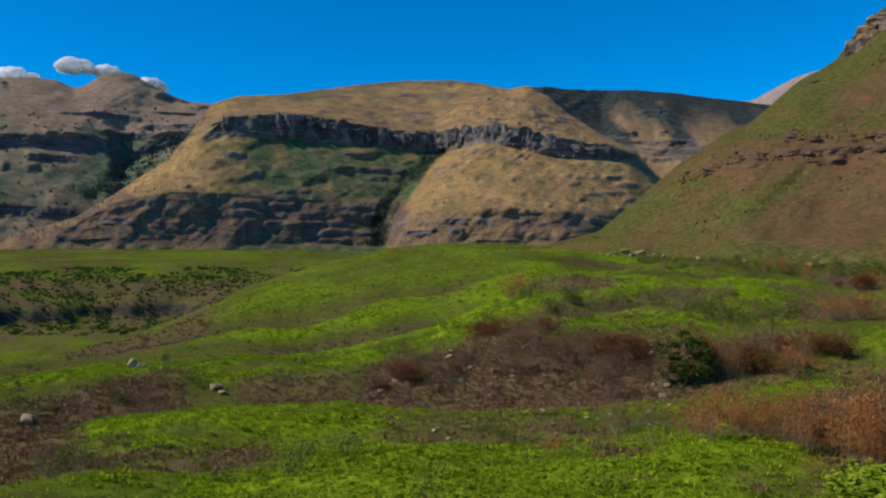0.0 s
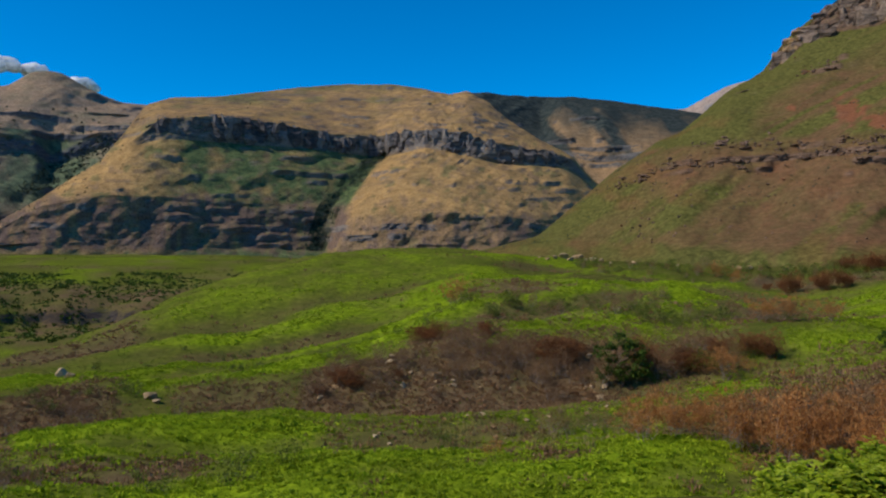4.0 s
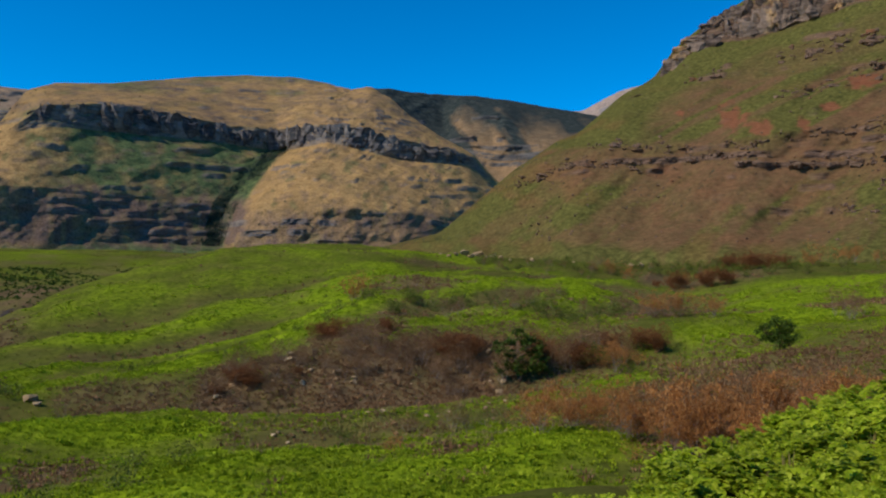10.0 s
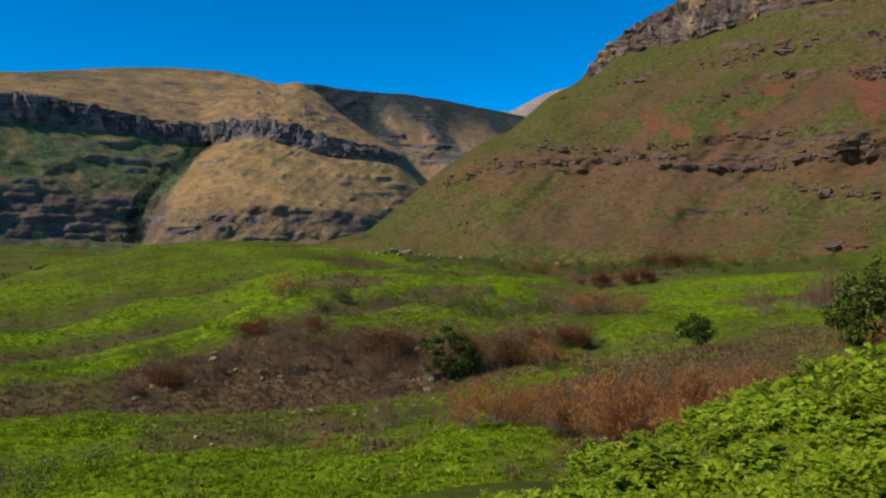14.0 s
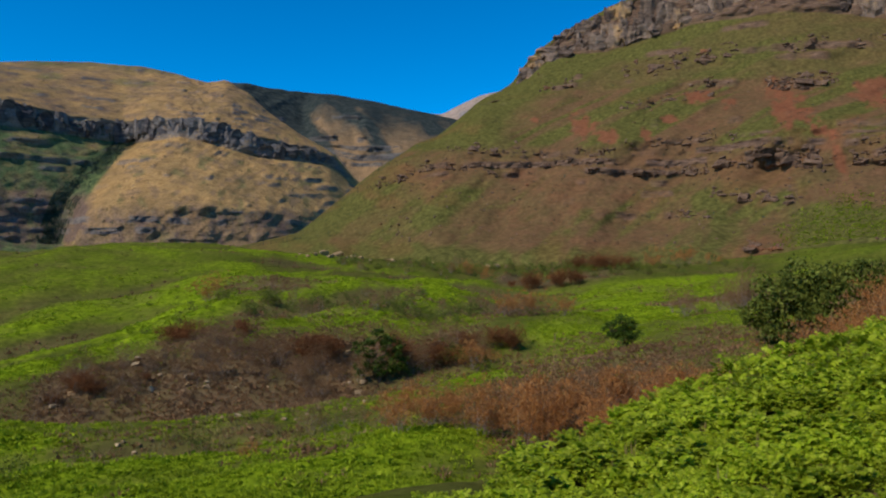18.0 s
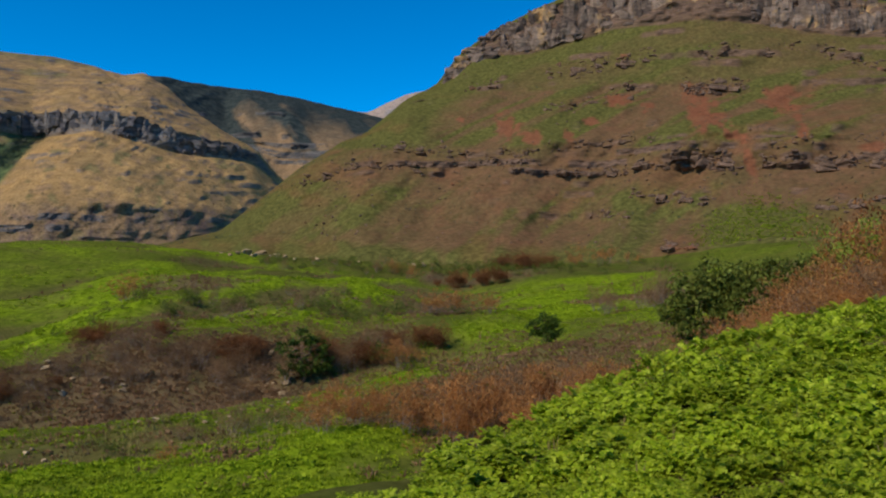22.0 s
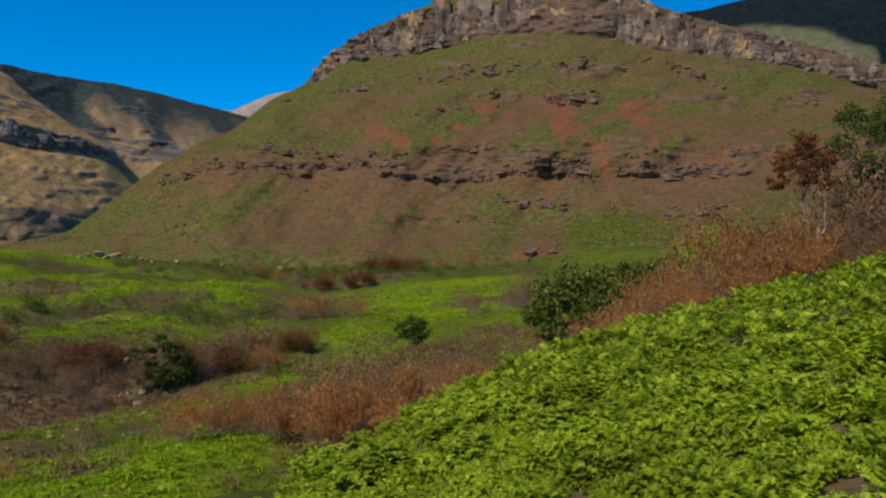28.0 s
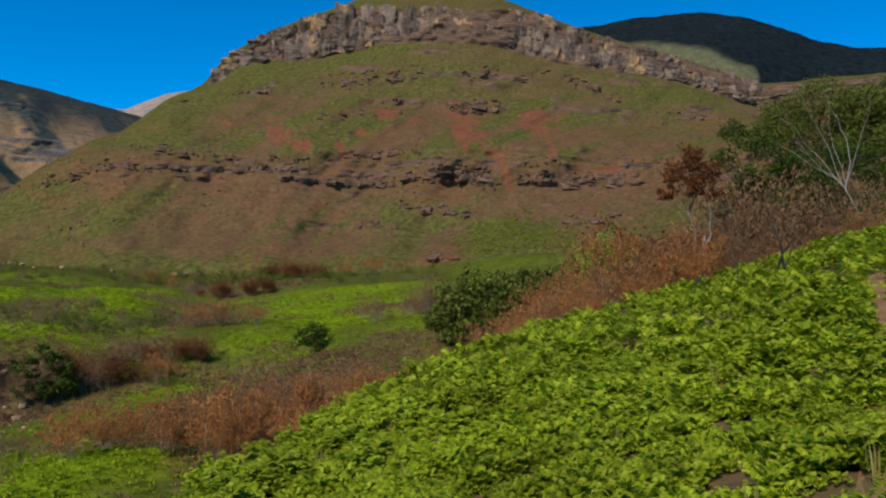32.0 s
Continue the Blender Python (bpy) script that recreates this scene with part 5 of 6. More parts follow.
for name, label, mat, m, low, high in (("valley_scrub", "dark scrub on the broken slope across the valley", deepgreen, keep & wooded, 1.4, 4.4), ("valley_grass", "tussocks of grass on the valley floor", pasture, keep & ~wooded, 0.6, 1.6)):
    bk, rk = b[m], r[m]
    me = scatter_mesh(name, [clump_shape(k + 150, 6, 0.55, 0.30) for k in range(5)], place(bk, rk, ground_z(bk, rk) - 0.3), rg.uniform(0, 6.3, len(bk)), rg.uniform(low, high, len(bk)), rg.randint(0, 5, len(bk)))
    me.materials.append(mat)
    tagged(new(name, me), label, "scrub", kind="stuff")

# ---- clouds ----
cloud_mat, nt, bsdf = nodes_of("cloud_vapour")
bsdf.inputs["Base Color"].default_value = (0.95, 0.95, 0.95, 1)
bsdf.inputs["Roughness"].default_value = 1.0
bsdf.inputs["Specular IOR Level"].default_value = 0.0
geo = nt.nodes.new("ShaderNodeNewGeometry")
wisp = ramp(nt, tex_noise(nt, geo.outputs["Position"], 1 / 60.0, 6, 0.7), (0.30, grey(0.0)), (0.52, grey(0.85)))
glow = nt.nodes.new("ShaderNodeBsdfTranslucent")
glow.inputs[0].default_value = (1, 1, 1, 1)
half, clear = nt.nodes.new("ShaderNodeMixShader"), nt.nodes.new("ShaderNodeMixShader")
half.inputs[0].default_value = 0.65
nt.links.new(bsdf.outputs[0], half.inputs[1])
nt.links.new(glow.outputs[0], half.inputs[2])
nt.links.new(wisp, clear.inputs[0])
nt.links.new(nt.nodes.new("ShaderNodeBsdfTransparent").outputs[0], clear.inputs[1])
nt.links.new(half.outputs[0], clear.inputs[2])
nt.links.new(clear.outputs[0], nt.nodes["Material Output"].inputs["Surface"])


def cloud(b, dist, z, wide, tall, seed):
    """A heap of soft puffs with a flat foot and frayed ends."""
    rs = np.random.RandomState(seed)
    bm = bmesh.new()
    for _ in range(16):
        a = rs.uniform(-1, 1)
        s = tall * rs.uniform(0.35, 0.62) * (1.05 - 0.7 * abs(a))
        m = Matrix.Translation((a * wide * 0.5, rs.uniform(-0.25, 0.25) * wide, s * 0.5 + rs.uniform(-0.1, 0.2) * tall * (1 - abs(a)))) @ Matrix.Diagonal((s * 1.7, s * 1.7, s, 1))
        bmesh.ops.create_icosphere(bm, subdivisions=3, radius=1.0, matrix=m)
    for v in bm.verts:
        v.co += Vector(noise.noise_vector(v.co / (tall * 0.5) + Vector((seed, 0, 0)))) * tall * 0.16
    for f in bm.faces:
        f.smooth = True
    ob = part("cloud", bm, cloud_mat)
    ob.matrix_world = pose(math.sin(radians(b)) * dist, math.cos(radians(b)) * dist, z, 0, 0, -b)
    return tagged(ob, "small white fair-weather cloud behind the domed peak", "cloud", "clouds")


cloud(-25.7, 4600, 962, 150, 86, 1)
cloud(-23.7, 4600, 958, 120, 66, 2)
cloud(-20.9, 4650, 908, 140, 74, 3)
cloud(-29.3, 4600, 890, 230, 70, 4)

# ---- trees and shrubs ----
tree("green_tree", "dark green bushy tree among burnt brown scrub", spot(17.5, 118), 301, (3.5, 0.2), ((0.3, 0, 5.8, 1.5, 0.9), (-1.8, 0, 4.4, 1.5, 0.85), (1.7, 0, 4.6, 1.6, 0.85), (-0.6, -0.5, 2.9, 1.6, 0.8), (2.4, 0, 2.4, 1.5, 0.8), (-2.2, 0, 1.8, 1.3, 0.8), (0.8, -0.4, 1.6, 1.4, 0.8)), deepgreen, bark, 22, 0.22, scale=1.15)
tree("small_tree", "small dark green rounded tree on the meadow", spot(35.4, 115), 302, (2.6, 0.16), ((0, 0, 4.0, 1.8, 0.9), (-1.5, 0, 2.8, 1.6, 0.85), (1.5, 0, 2.9, 1.7, 0.85), (0, 0, 1.8, 1.8, 0.8)), deepgreen, bark, 26, 0.2)
tree("broad_tree", "broad olive-green tree with dense leaves by the brown scrub", spot(47.4, 106, -0.6), 303, (3.6, 0.3), ((0, 0, 6.6, 2.4, 0.8), (-2.6, 0, 5.4, 2.2, 0.8), (2.6, 0, 5.8, 2.2, 0.8), (-3.6, 0, 3.4, 1.9, 0.8), (3.8, 0, 3.8, 1.9, 0.8), (-1.2, -1.6, 4.6, 2.2, 0.8), (1.4, -1.6, 3.8, 2.2, 0.8), (-1.8, -1.2, 2.2, 1.9, 0.8), (1.0, 1.2, 4.8, 2.4, 0.8), (2.4, -1, 1.9, 1.8, 0.8)), olive, bark, 28, 0.24, scale=1.36)
tree("broad_tree", "spreading olive-green tree beside a larger one", spot(51.3, 110, -0.6), 304, (4.5, 0.3), ((0, 0, 6.2, 2.2, 0.75), (3.0, 0, 6.8, 2.1, 0.75), (-3.0, 0, 5.8, 2.1, 0.75), (1.4, -1, 4.6, 2.2, 0.75), (5.4, 0, 7.0, 1.8, 0.75), (-1.8, -1, 4.0, 2.0, 0.75), (3.8, -0.6, 5.0, 2.0, 0.75), (-3.6, 0, 3.4, 1.8, 0.75)), olive, bark, 26, 0.24, scale=1.2)
tree("scorched_tree", "tall scorched tree with rust-brown leaves", spot(62.8, 98), 305, (8.6, 0.20), ((0, 0, 11.8, 1.5, 0.8), (-1.5, 0, 10.6, 1.4, 0.8), (1.5, 0.5, 10.6, 1.5, 0.8), (0.2, -0.6, 9.4, 1.3, 0.8), (-2.0, 0.4, 8.8, 1.1, 0.7), (2.1, 0, 8.7, 1.1, 0.7)), scorch, bark, 52, 0.17, scale=1.32)
tree("dead_tree", "bleached white dead tree with a forked bare top", spot(63.7, 89), 306, (6.4, 0.25), ((-1.6, 0, 8.6, 0.9, 1), (0.8, 0, 9.0, 1.1, 1)), None, pale_bark, 0, 0, 0.5, bare=2, scale=0.9)
tree("tall_tree", "tall dark green tree with a narrow crown", spot(65.7, 104), 307, (12, 0.25), ((0, 0, 15.5, 1.9, 0.9), (-1.0, 0, 12.8, 1.6, 0.9), (1.0, 0, 11.0, 1.5, 0.8), (-0.4, 1, 8.5, 1.7, 0.8), (-1.2, 0, 6.0, 1.3, 0.8)), deepgreen, bark, 35, 0.16, scale=1.15)
tree("tall_tree", "dark green tree with a ragged crown", spot(67.5, 107), 308, (10, 0.25), ((0, 0, 13.6, 2.0, 0.8), (2.2, 0, 11, 1.8, 0.8), (-1.8, 0, 9.6, 1.7, 0.8), (0.8, 0, 7.2, 1.9, 0.8), (2.6, 1, 5.4, 1.9, 0.8), (0.2, 0, 3.4, 2.2, 0.8), (4.4, 0, 3.6, 2.2, 0.8)), deepgreen, bark, 35, 0.16, scale=1.15)
tree("tall_tree", "dark green shade tree under a larger olive one", spot(71.2, 108), 313, (8, 0.25), ((0, 0, 11.5, 2.6, 0.7), (3.2, 0, 12.0, 2.6, 0.7), (-3.0, 0, 10.5, 2.4, 0.7), (1, 0, 8.5, 2.6, 0.7), (5.2, 0, 10.0, 2.4, 0.7), (-2.5, 0, 7.0, 2.4, 0.7), (-4.6, 0, 9.0, 2.2, 0.7), (0.5, 0, 5.5, 2.6, 0.7), (4.4, 0, 6.5, 2.6, 0.7), (-4.2, 0, 4.6, 2.4, 0.7)), deepgreen, bark, 32, 0.16, scale=1.15)
tree("tall_tree", "dark bushy tree filling the gap between taller ones", spot(66.4, 110), 315, (5, 0.22), ((0, 0, 8, 2.4, 0.8), (2.6, 0, 6, 2.4, 0.8), (-2.2, 0, 5, 2.2, 0.8), (1, 0, 3.4, 2.4, 0.8), (3.6, 0, 9.6, 2.0, 0.8)), deepgreen, bark, 32, 0.16, scale=1.15)
tree("tall_tree", "dark leafy tree crowded among others", spot(69.0, 106), 316, (8, 0.25), ((0, 0, 11.0, 2.2, 0.8), (2.6, 0, 9.0, 2.2, 0.8), (-2.4, 0, 9.4, 2.0, 0.8), (0.6, -1, 6.6, 2.3, 0.8), (-2.6, 0, 5.0, 2.0, 0.8), (3.2, 0, 5.6, 2.2, 0.8), (0, 0, 3.2, 2.2, 0.8)), deepgreen, bark, 32, 0.17, scale=1.2)
tree("olive_tree", "large domed olive-green tree on the rise", spot(71.2, 116), 309, (15, 0.4), ((0, 0, 20.5, 3.6, 0.75), (-4.5, 0, 18.6, 3.4, 0.75), (4.2, 0, 19.5, 3.6, 0.75), (8.0, 0, 18.0, 3.4, 0.75), (-2, 1, 16.4, 3.4, 0.7), (3, 1, 16, 3.6, 0.7), (-6.5, 0, 16, 2.6, 0.7)), olive, bark, 34, 0.17, scale=1.09)
tree("olive_tree", "spreading dark olive tree beside a larger one", spot(76.0, 114), 310, (12, 0.35), ((0, 0, 17, 3.6, 0.75), (-4, 0, 16, 3.4, 0.75), (4, 0, 15, 3.4, 0.75), (0, 0, 12.5, 3.6, 0.7), (-4, 0, 12, 3.0, 0.7)), olive, bark, 30, 0.17, scale=1.2)
tree("bare_limbed_tree", "bleached tree with spreading bare white limbs", spot(73.0, 103), 314, (15.0, 0.115), ((-6.2, 0, 16.6, 1.9, 0.7), (-4.8, 0, 18.6, 1.8, 0.8), (-7.0, 0, 14.0, 1.8, 0.7), (-2.6, 0, 19.6, 1.8, 0.8), (-4.6, -0.5, 13.0, 1.9, 0.7), (-2.6, 0, 16.8, 1.8, 0.8), (1.8, 0, 18.0, 1.6, 0.7)), None, pale_bark, 0, 0, 1.6, bare=7, scale=1.0)
plant("yellow_green_bush", "yellow-green leafy bush among rust-brown scrub", "bush", "", spot(57.5, 84), 311, 7.5, 4, lime, bark, 24, 0.5, 0.18, 2, 0.6, 0.014, 0.35)
for b, r, h in ((62.85, 46, 6.0), (68.85, 48, 8.0), (68.3, 49, 6.6), (68.6, 47, 5.4), (66.0, 54, 5.0), (70.4, 52, 6.0)):
    plant("burnt_sapling", "thin charred sapling standing in the bracken", "sapling", "burnt saplings", spot(b, r), int(b * 10), h, 1, None, char, 0, 0, 0, 0, 0.2, 0.014, 0.04)

# shrubs: a few kinds, then repeats of them
KINDS = {}
for k in range(4):
    KINDS["rust", k] = plant("scorched_shrub", "shrub with scorched rust-brown leaves", "shrub", "scorched shrubs", Vector((0, 0, 0)), 400 + k, 4.4, 5, rust, grey_twigs if k % 2 else bark, (22, 16, 12, 20)[k], 0.15, 0.11, 2, 0.5, 0.007, 0.4, lift=0.5, brush=True)
    KINDS["russet", k] = plant("russet_shrub", "shrub with dark red-brown burnt leaves", "shrub", "russet shrubs", Vector((0, 0, 0)), 460 + k, 4.0, 6, scorch, bark, 20, 0.30, 0.11, 2, 0.55, 0.008, 0.45, lift=0.4)
    KINDS["twig", k] = plant("bare_shrub", "nearly bare shrub of burnt grey-brown twigs", "shrub", "bare shrubs", Vector((0, 0, 0)), 420 + k, 4.0, 6, umber, grey_twigs, 9, 0.28, 0.105, 2, 0.45, 0.008, 0.4, lift=0.6, brush=True)
    KINDS["green", k] = plant("green_shrub", "low dark green shrub in the meadow", "shrub", "green shrubs", Vector((0, 0, 0)), 440 + k, 2.6, 5, olive, bark, 16, 0.28, 0.13, 1, 0.7, 0.010, 0.6)
# stands: kind, bearing, distance, width, depth, how many, scale
STANDS = (("rust", 25, 66, 14, 10, 6, 0.6), ("rust", 33, 64, 14, 12, 12, 0.6), ("rust", 37, 62, 14, 10, 18, 0.7), ("rust", 42, 62, 16, 10, 26, 0.85), ("rust", 46, 66, 16, 10, 18, 0.65), ("twig", 43, 64, 14, 10, 14, 0.8), ("twig", 54, 74, 18, 10, 14, 1.0), ("rust", 50, 72, 16, 10, 22, 0.75), ("rust", 55, 78, 16, 10, 20, 1.1), ("rust", 59, 84, 14, 8, 14, 1.2), ("twig", 36, 76, 20, 14, 22, 0.9), ("twig", 47, 76, 24, 12, 16, 0.6),
          ("russet", 13.2, 121, 5, 4, 5, 1.15), ("twig", 15.0, 120, 4, 4, 4, 1.0), ("russet", 20.5, 124, 8, 5, 6, 1.0), ("russet", 4.8, 133, 14, 4, 10, 0.6), ("russet", -1.5, 116, 12, 7, 6, 0.6), ("russet", 26, 128, 9, 5, 6, 0.8), ("russet", 29.9, 262, 20, 7, 13, 1.05), ("rust", 28.0, 270, 26, 8, 8, 1.0), ("russet", 34, 300, 16, 6, 8, 1.3), ("russet", 60.6, 92, 9, 4, 8, 1.5), ("twig", 62.5, 90, 10, 5, 10, 1.3), ("twig", 8, 122, 22, 9, 24, 0.8), ("twig", -2, 120, 14, 9, 14, 0.7), ("twig", 21, 126, 16, 8, 14, 0.8), ("green", 19.5, 122, 10, 6, 7, 1.0), ("green", 11, 170, 50, 50, 46, 0.6), ("green", 22, 170, 34, 34, 24, 0.6), ("green", 27, 290, 90, 34, 46, 0.9), ("green", 36, 290, 70, 34, 30, 1.0), ("green", -6, 145, 40, 20, 14, 0.5), ("twig", 24, 290, 80, 34, 22, 0.8), ("twig", 16, 180, 44, 40, 18, 0.7), ("green", 25, 125, 10, 6, 6, 0.9),
          ("rust", 40, 60, 14, 10, 16, 0.8), ("rust", 47, 68, 13, 10, 18, 0.72), ("rust", 54, 76, 13, 10, 16, 1.0), ("rust", 60, 84, 12, 10, 12, 1.2), ("twig", 43, 64, 22, 12, 12, 0.7), ("twig", 52, 76, 20, 12, 10, 1.0),
          ("twig", 32, 72, 16, 16, 20, 0.85), ("twig", 27, 70, 12, 10, 12, 1.0), ("rust", 31, 60, 9, 8, 4, 0.8), ("rust", 22.5, 68, 5, 5, 4, 0.8), ("rust", 19.5, 62, 3, 3, 2, 0.7), ("twig", 21, 74, 18, 10, 14, 0.7), ("twig", 14, 80, 20, 8, 10, 0.45), ("rust", 27, 62, 4, 4, 4, 1.1), ("rust", 9, 61, 2, 2, 1, 0.6),
          ("twig", 13.4, 118, 10, 5, 6, 1.0), ("twig", 3, 119, 26, 12, 22, 0.85), ("twig", 11, 119, 14, 9, 12, 0.9), ("twig", 20, 122, 10, 8, 9, 1.0),
          ("rust", 25, 120, 6, 5, 5, 0.9), ("twig", 41.5, 152, 14, 8, 14, 1.3), ("rust", 24, 290, 10, 6, 5, 1.2), ("green", 33, 300, 60, 20, 20, 1.6),
          ("green", 20, 300, 50, 24, 14, 1.5), ("green", 22, 126, 9, 7, 6, 1.2), ("green", 10, 172, 26, 14, 9, 1.1), ("green", -14, 165, 30, 25, 7, 0.8), ("twig", -23, 112, 12, 8, 7, 0.8), ("rust", 5.3, 182, 5, 4, 3, 1.1),
          ("twig", 64, 92, 16, 8, 12, 1.2), ("twig", 69, 96, 14, 8, 10, 1.1), ("rust", 69.5, 92, 10, 4, 5, 0.9), ("rust", 74.5, 98, 7, 6, 7, 1.5), ("rust", 57, 90, 8, 6, 6, 1.7), ("twig", 66.5, 97, 12, 6, 12, 2.1), ("twig", 70.0, 99, 12, 6, 10, 1.9), ("green", -10, 62, 18, 6, 5, 0.7), ("green", 12, 158, 34, 16, 16, 1.0), ("green", 24, 150, 24, 10, 12, 1.1), ("twig", 17, 152, 22, 8, 9, 0.8), ("rust", 30, 146, 14, 6, 6, 0.8), ("twig", 28, 158, 18, 6, 8, 0.8),
          ("twig", -12, 104, 22, 5, 8, 0.6), ("green", -24, 120, 22, 10, 9, 0.9), ("green", -27, 68, 14, 8, 7, 0.7), ("twig", -26, 66, 14, 7, 8, 0.6), ("green", 16, 80, 30, 8, 8, 0.6), ("green", 26, 300, 60, 26, 16, 1.4), ("rust", 40, 300, 24, 10, 7, 1.4))
rs = np.random.RandomState(77)
for kind, b, r, wide, deep, count, scale in STANDS:
    for _ in range(count):
        bb, rr = b + math.degrees(rs.uniform(-0.6, 0.6) * wide / r), r + rs.uniform(-0.6, 0.6) * deep
        ob = KINDS[kind, rs.randint(4)]
        s = scale * rs.choice([rs.uniform(0.5, 0.9), rs.uniform(0.8, 1.2), rs.uniform(1.1, 1.5)])
        copy_thing(ob, Matrix.Translation(spot(bb, rr, -0.1)) @ pose(0, 0, 0, 0, 0, rs.uniform(0, 360)) @ Matrix.Diagonal((s, s, s * rs.uniform(0.85, 1.1), 1)))
for ob in list(KINDS.values()):
    for o in (*ob.children_recursive, ob):
        bpy.data.objects.remove(o)

# ---- boulders ----
ROCKS = [rock_mesh(500 + k, 0.45) for k in range(6)]
for me in ROCKS:
    me.materials.append(boulder_stone)


def boulder(b, r, size, label, seed, lift=0.18):
    rs = np.random.RandomState(seed)
    ob = new("boulder", ROCKS[seed % 6])
    ob.matrix_world = Matrix.Translation(spot(b, r, lift * size)) @ pose(0, 0, 0, rs.uniform(-15, 15), rs.uniform(-15, 15), rs.uniform(0, 360)) @ Matrix.Diagonal((size * rs.uniform(0.8, 1.5), size, size * rs.uniform(0.55, 0.8), 1))
    return tagged(ob, label, "boulder", "boulders")


for k, (b, r, size) in enumerate(((13.4, 322, 4.6), (14.4, 326, 4.2), (15.5, 326, 3.4), (13.9, 318, 2.6), (15.0, 320, 2.2), (16.1, 328, 2.4), (12.7, 318, 2.4), (12.2, 312, 1.8), (26.2, 312, 3.4), (25.6, 312, 2), (18.5, 322, 2.4), (19.4, 326, 1.8), (21.5, 322, 1.6), (24.0, 318, 1.6), (16.8, 316, 1.6), (11.6, 318, 1.5))):
    boulder(b, r, size, "pale weathered boulder at the foot of the hill", 600 + k)
for k in range(26):
    boulder(rs.uniform(-1, 17), rs.uniform(76, 94), rs.uniform(0.25, 0.75), "small pale stone lying in the meadow", 640 + k)
for k, (b, r, size) in enumerate(((3.1, 90, 1.4), (7.4, 92, 1.2), (-21.9, 140, 3.0), (-21.6, 138, 1.6), (-28.5, 112, 2.0), (-16.5, 120, 1.8), (-16.1, 118, 1.2), (4.0, 118, 1.8), (1.5, 116, 1.4))):
    boulder(b, r, size, "brown rock outcrop showing through the grass", 680 + k)
for k in range(22):
    boulder(rs.uniform(-5, 17), rs.uniform(113, 126), rs.uniform(0.5, 1.5), "brown rock half buried in the burnt bank", 700 + k)

# ---- footpath ----
V = []
for k in range(40):
    r = 9 + 50 * k / 39
    for side in (-1, 0, 1):
        bb = 75.6 + 1.2 * math.sin(r / 7.0) + math.degrees(0.55 * side * (1 + 0.25 * math.sin(k * 1.7 + side)) / r)
        V.append(spot(bb, r, 0.05 - 0.03 * abs(side)))
sand, nt, bsdf = nodes_of("sandy_earth")
geo = nt.nodes.new("ShaderNodeNewGeometry")
n = tex_noise(nt, geo.outputs["Position"], 2.0, 7, 0.7)
nt.links.new(ramp(nt, n, (0.3, (0.15, 0.082, 0.03)), (0.7, (0.36, 0.20, 0.08))), bsdf.inputs["Base Color"])
bsdf.inputs["Roughness"].default_value = 0.95
bump(nt, bsdf, n, 0.8, 0.05)
tagged(part("footpath", raw_mesh("footpath", [tuple(v) for v in V], grid_faces(40, 3)), sand), "narrow sandy earth footpath through the bracken", "path", kind="structure")

# ---- rock faces ----
def face_blocks(owner, name, meshes, line_foot, line_top, bear, b0, b1, width, depth, sink, seed, count, least=0.18, most=0.5):
    """Sandstone buttresses and fallen slabs that stand proud of a cliff."""
    rs = np.random.RandomState(seed)
    for k in range(count):
        b = b0 + (b1 - b0) * (k + rs.uniform(-0.4, 0.4)) / count
        rf, zf, rt, zt = (float(np.interp(b, bear, a)) for a in (*line_foot, *line_top))
        tall = zt - zf
        if tall < 4:
            continue
        h, w = tall * rs.uniform(least, most), width * rs.uniform(0.55, 2.3)
        lo = rs.choice([0.0, 0.0, rs.uniform(0, 0.5), 1.0]) * (tall - h)
        rr = rf + (rt - rf) * (lo + h / 2) / tall + sink - depth * rs.uniform(-0.1, 0.2)
        ob = new(name, meshes[rs.randint(len(meshes))])
        ob.parent = owner
        m = pose(math.sin(radians(b)) * rr, math.cos(radians(b)) * rr, zf + lo + h / 2, rs.uniform(-6, 6), rs.uniform(-6, 6), -b + rs.uniform(-22, 22))
        ob.matrix_world = m @ Matrix.Diagonal((w, depth * rs.uniform(0.7, 1.2), h, 1))


BLOCKS = [block_mesh(700 + k) for k in range(8)]
for me in BLOCKS:
    me.materials.append(crown_stone)
face_blocks(hill, "rock_block", BLOCKS, hil[5], hil[6], hill_bear, 28.6, 67, 7.0, 9, 4.2, 71, 250, 0.16, 0.62)
COLUMNS = [block_mesh(740 + k) for k in range(6)]
for me in COLUMNS:
    me.materials.append(cliff_stone)
face_blocks(escarpment, "rock_buttress", COLUMNS, [np.interp(bear_esc, lean[3], esc[3][0]), np.interp(bear_esc, lean[3], esc[3][1])],
            [np.interp(bear_esc, lean[4], esc[4][0]), np.interp(bear_esc, lean[4], esc[4][1])], bear_esc, -16.0, 13.4, 26, 34, 12, 72, 75, 0.4, 1.0)
# broken ledges across the hill
LEDGE = [rock_mesh(760 + k, 0.7, 14) for k in range(6)]
for me in LEDGE:
    me.materials.append(ledge_stone)
rs = np.random.RandomState(78)
made, rest = 0, []


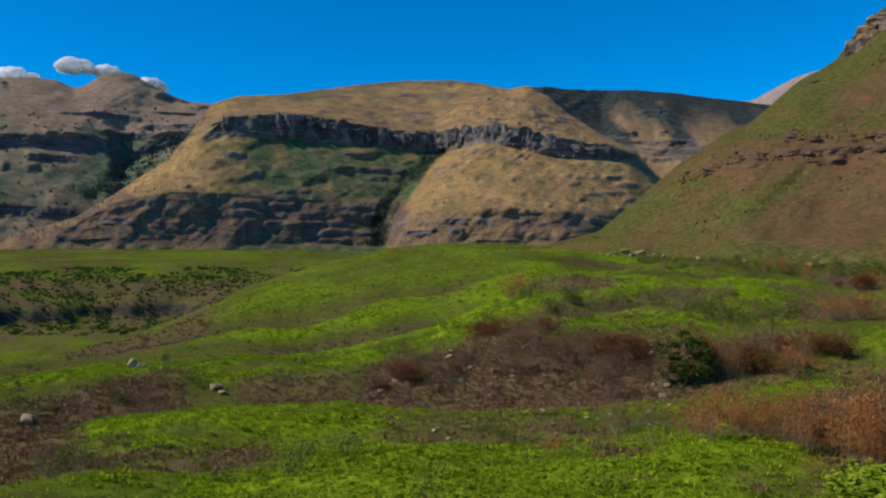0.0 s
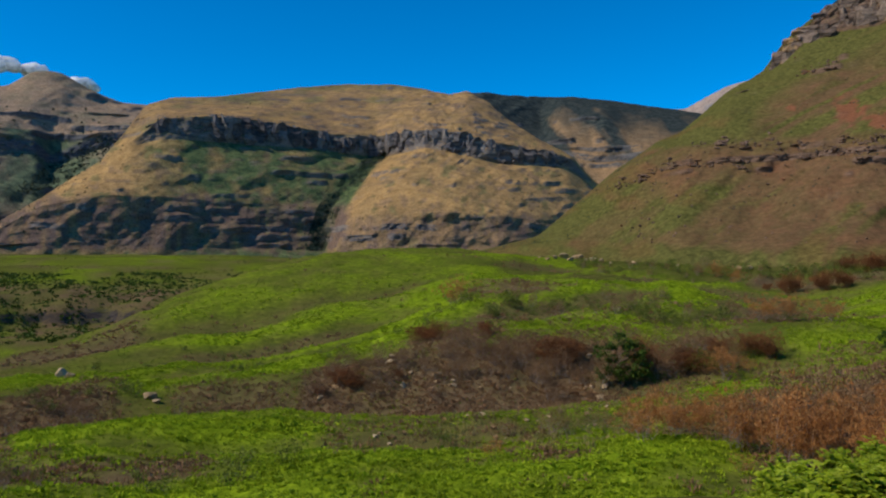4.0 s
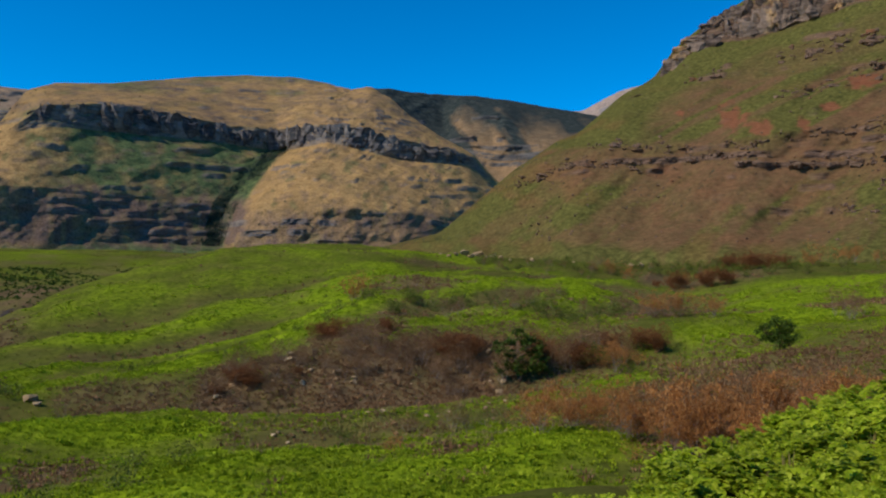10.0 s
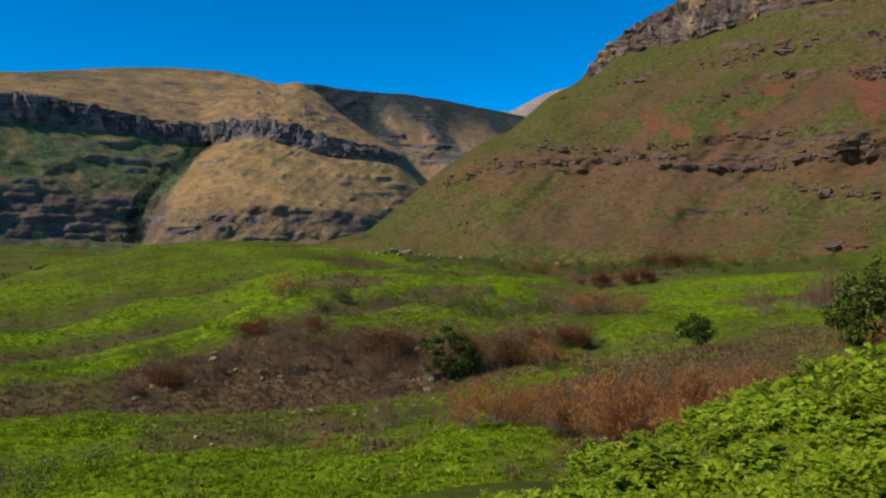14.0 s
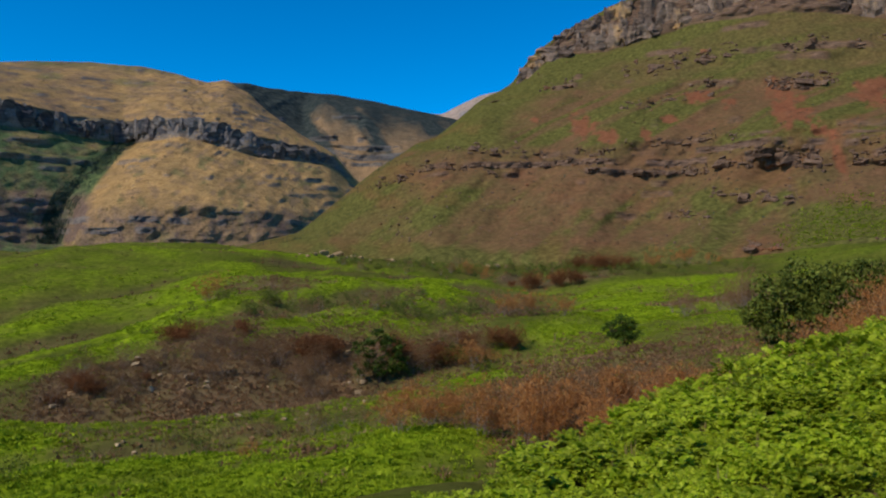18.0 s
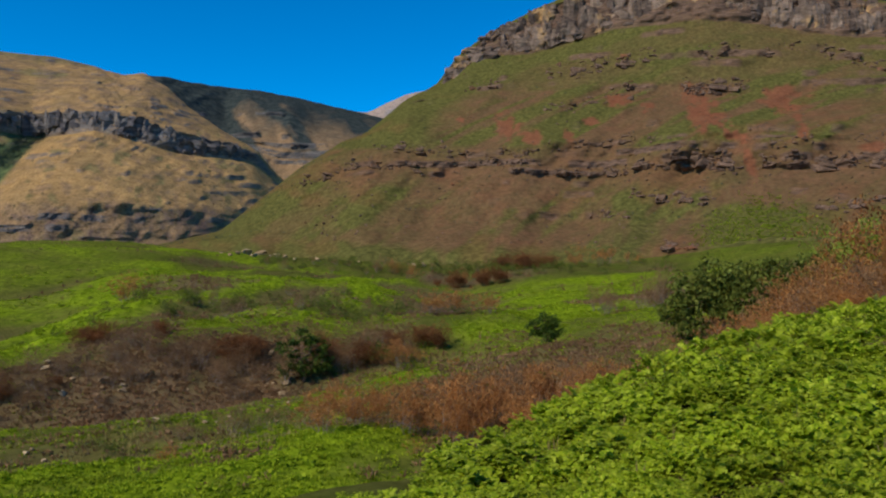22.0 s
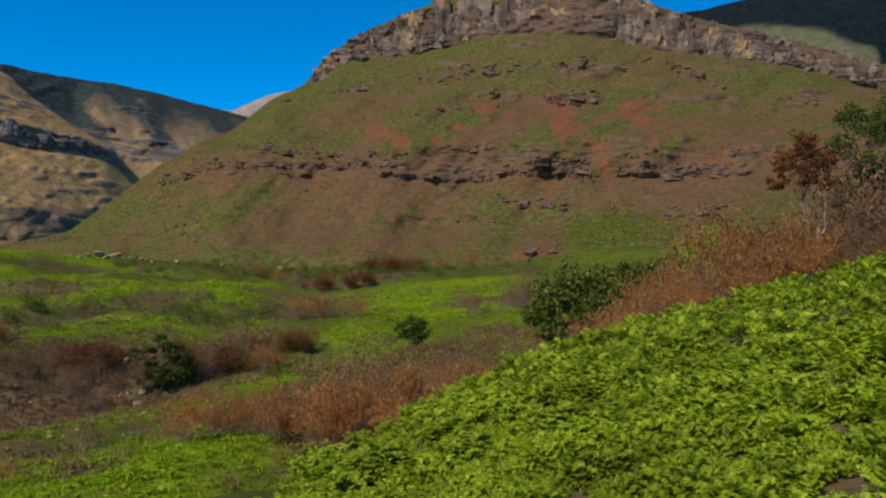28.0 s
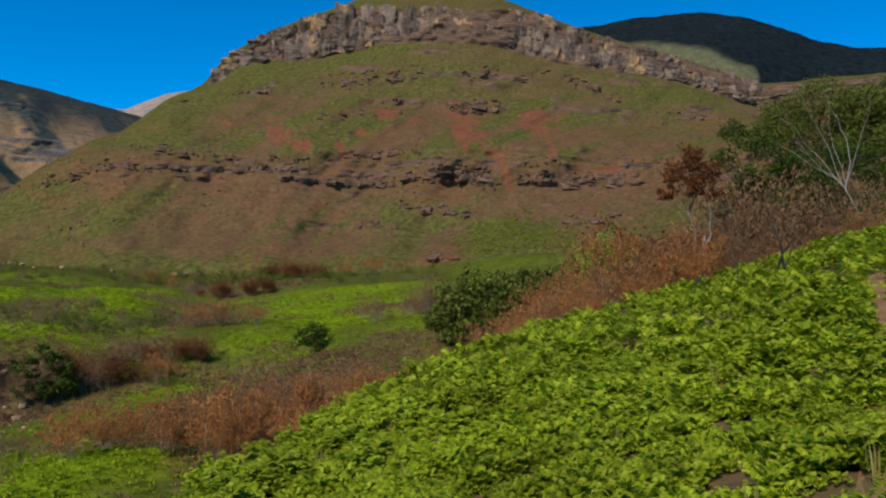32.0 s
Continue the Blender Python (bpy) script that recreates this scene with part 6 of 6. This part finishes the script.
def hill_rock(b, climb, wide, tall):
    """A ledge stone on the hill at a bearing and a climb (height over distance)."""
    global made
    j = int(np.clip(np.searchsorted(hill_bear, b), 0, len(hill_bear) - 1))
    i = 1 + int(np.argmin(np.abs(hZ[1:-30, j] / hR[1:-30, j] - climb)))
    rr = float(hR[i, j]) - 0.15 * tall
    m = pose(math.sin(radians(b)) * rr, math.cos(radians(b)) * rr, float(hZ[i, j]), rs.uniform(-8, 8), rs.uniform(-8, 8), -b + rs.uniform(-25, 25)) @ Matrix.Diagonal((wide, tall * rs.uniform(1.0, 1.7), tall, 1))
    me = LEDGE[rs.randint(6)]
    if made < 290:
        ob = new("ledge_rock", me)
        ob.parent = hill
        ob.matrix_world = m
        made += 1
    else:
        rest.append((me, m))


# rows of ledge stone: from a bearing and climb to another, and the height of its stones
ROWS_OF_STONE = ((44.1, 0.124, 48.7, 0.112, 3.9), (44.4, 0.117, 48.9, 0.106, 3.4), (45.2, 0.207, 49.7, 0.207, 4.2), (45.4, 0.202, 49.4, 0.203, 3.2), (34.8, 0.230, 43.0, 0.249, 3.7), (53.8, 0.243, 58.3, 0.206, 5.0), (49.7, 0.112, 59.2, 0.109, 4.0), (22.4, 0.136, 30.0, 0.132, 2.6), (41.2, 0.076, 47.7, 0.070, 2.8),
                 (45.9, 0.251, 49.3, 0.248, 3.7), (50.5, 0.138, 54.3, 0.140, 2.2), (34.9, 0.104, 40.8, 0.107, 2.8), (40.8, 0.106, 44.1, 0.115, 2.8), (22.0, 0.115, 27.0, 0.108, 2.2))
THIN_ROWS = ((31.6, 0.130, 35.3, 0.131, 2.5), (35.3, 0.135, 43.7, 0.151, 1.6), (38.5, 0.051, 42.7, 0.052, 1.6), (43.5, 0.003, 46.0, 0.006, 3.1), (35.2, 0.187, 39.2, 0.197, 2.8), (39.6, 0.202, 42.6, 0.206, 3.1), (49.6, 0.253, 53.4, 0.245, 2.8),
             (55.1, 0.140, 61.5, 0.136, 1.9), (59.5, 0.204, 64.9, 0.183, 2.8), (53.5, 0.056, 58.0, 0.068, 2.8), (28.7, 0.219, 32.4, 0.219, 2.5), (16.5, 0.084, 22.4, 0.119, 1.9), (27.5, 0.120, 35.0, 0.118, 1.6))
for b0, c0, b1, c1, tall in ROWS_OF_STONE + THIN_ROWS:
    b, wave = b0, rs.uniform(0, 6.3)
    while b < b1:
        u = (b - b0) / (b1 - b0)
        here = c0 + (c1 - c0) * u + 0.0026 * math.sin(b * 2.1 + wave)
        full = math.sin(math.pi * min(1, max(0, u * 0.9 + 0.05))) ** 0.4 * (0.75 + 0.35 * math.sin(b * 3.7 + 2 * wave))
        for layer in range(3 if tall < 3.0 else 5):
            if full > 0.40 and rs.uniform() < 0.85:
                t = 1.35 * tall * full * (0.22 + 0.9 * rs.uniform() ** 2) / (1 + 0.15 * layer)
                hill_rock(b + rs.uniform(-0.2, 0.2), here + (layer - 1.3) * 0.0034 + rs.normal() * 0.0020, t * rs.uniform(1.0, 2.6), t * rs.uniform(0.8, 1.2))
        b += rs.uniform(0.07, 0.28) * (0.6 + tall / 6)
for k in range(420):
    b = rs.uniform(17, 66)
    s = rs.uniform(0.4, 1.3)
    hill_rock(b, rs.uniform(0.01, 0.25 if b > 29 else 0.12), s * rs.uniform(1, 1.8), s)
bm = bmesh.new()
for me, m in rest:
    n = len(bm.verts)
    bm.from_mesh(me)
    bm.verts.ensure_lookup_table()
    for v in bm.verts[n:]:
        v.co = m @ v.co
tagged(part("ledge_rubble", bm, ledge_stone, hill), "broken brown sandstone along the hill's ledges", kind="stuff")

# a knob of boulders at the end of the crown
for k, (b, dr, z, s) in enumerate(((28.2, -4, 141, 9), (28.8, -6, 137, 11), (28.5, -8, 128, 8), (29.4, -5, 145, 10), (27.9, -6, 134, 7), (30.2, -6, 148, 12), (31.2, -6, 152, 12))):
    ob = new("rock_block", BLOCKS[k % 8])
    ob.parent = hill
    rr = 612 + dr
    ob.matrix_world = pose(math.sin(radians(b)) * rr, math.cos(radians(b)) * rr, z, 8 * (k % 3 - 1), 6 * (k % 2), -b + 25 * k) @ Matrix.Diagonal((s * 1.2, s, s, 1))
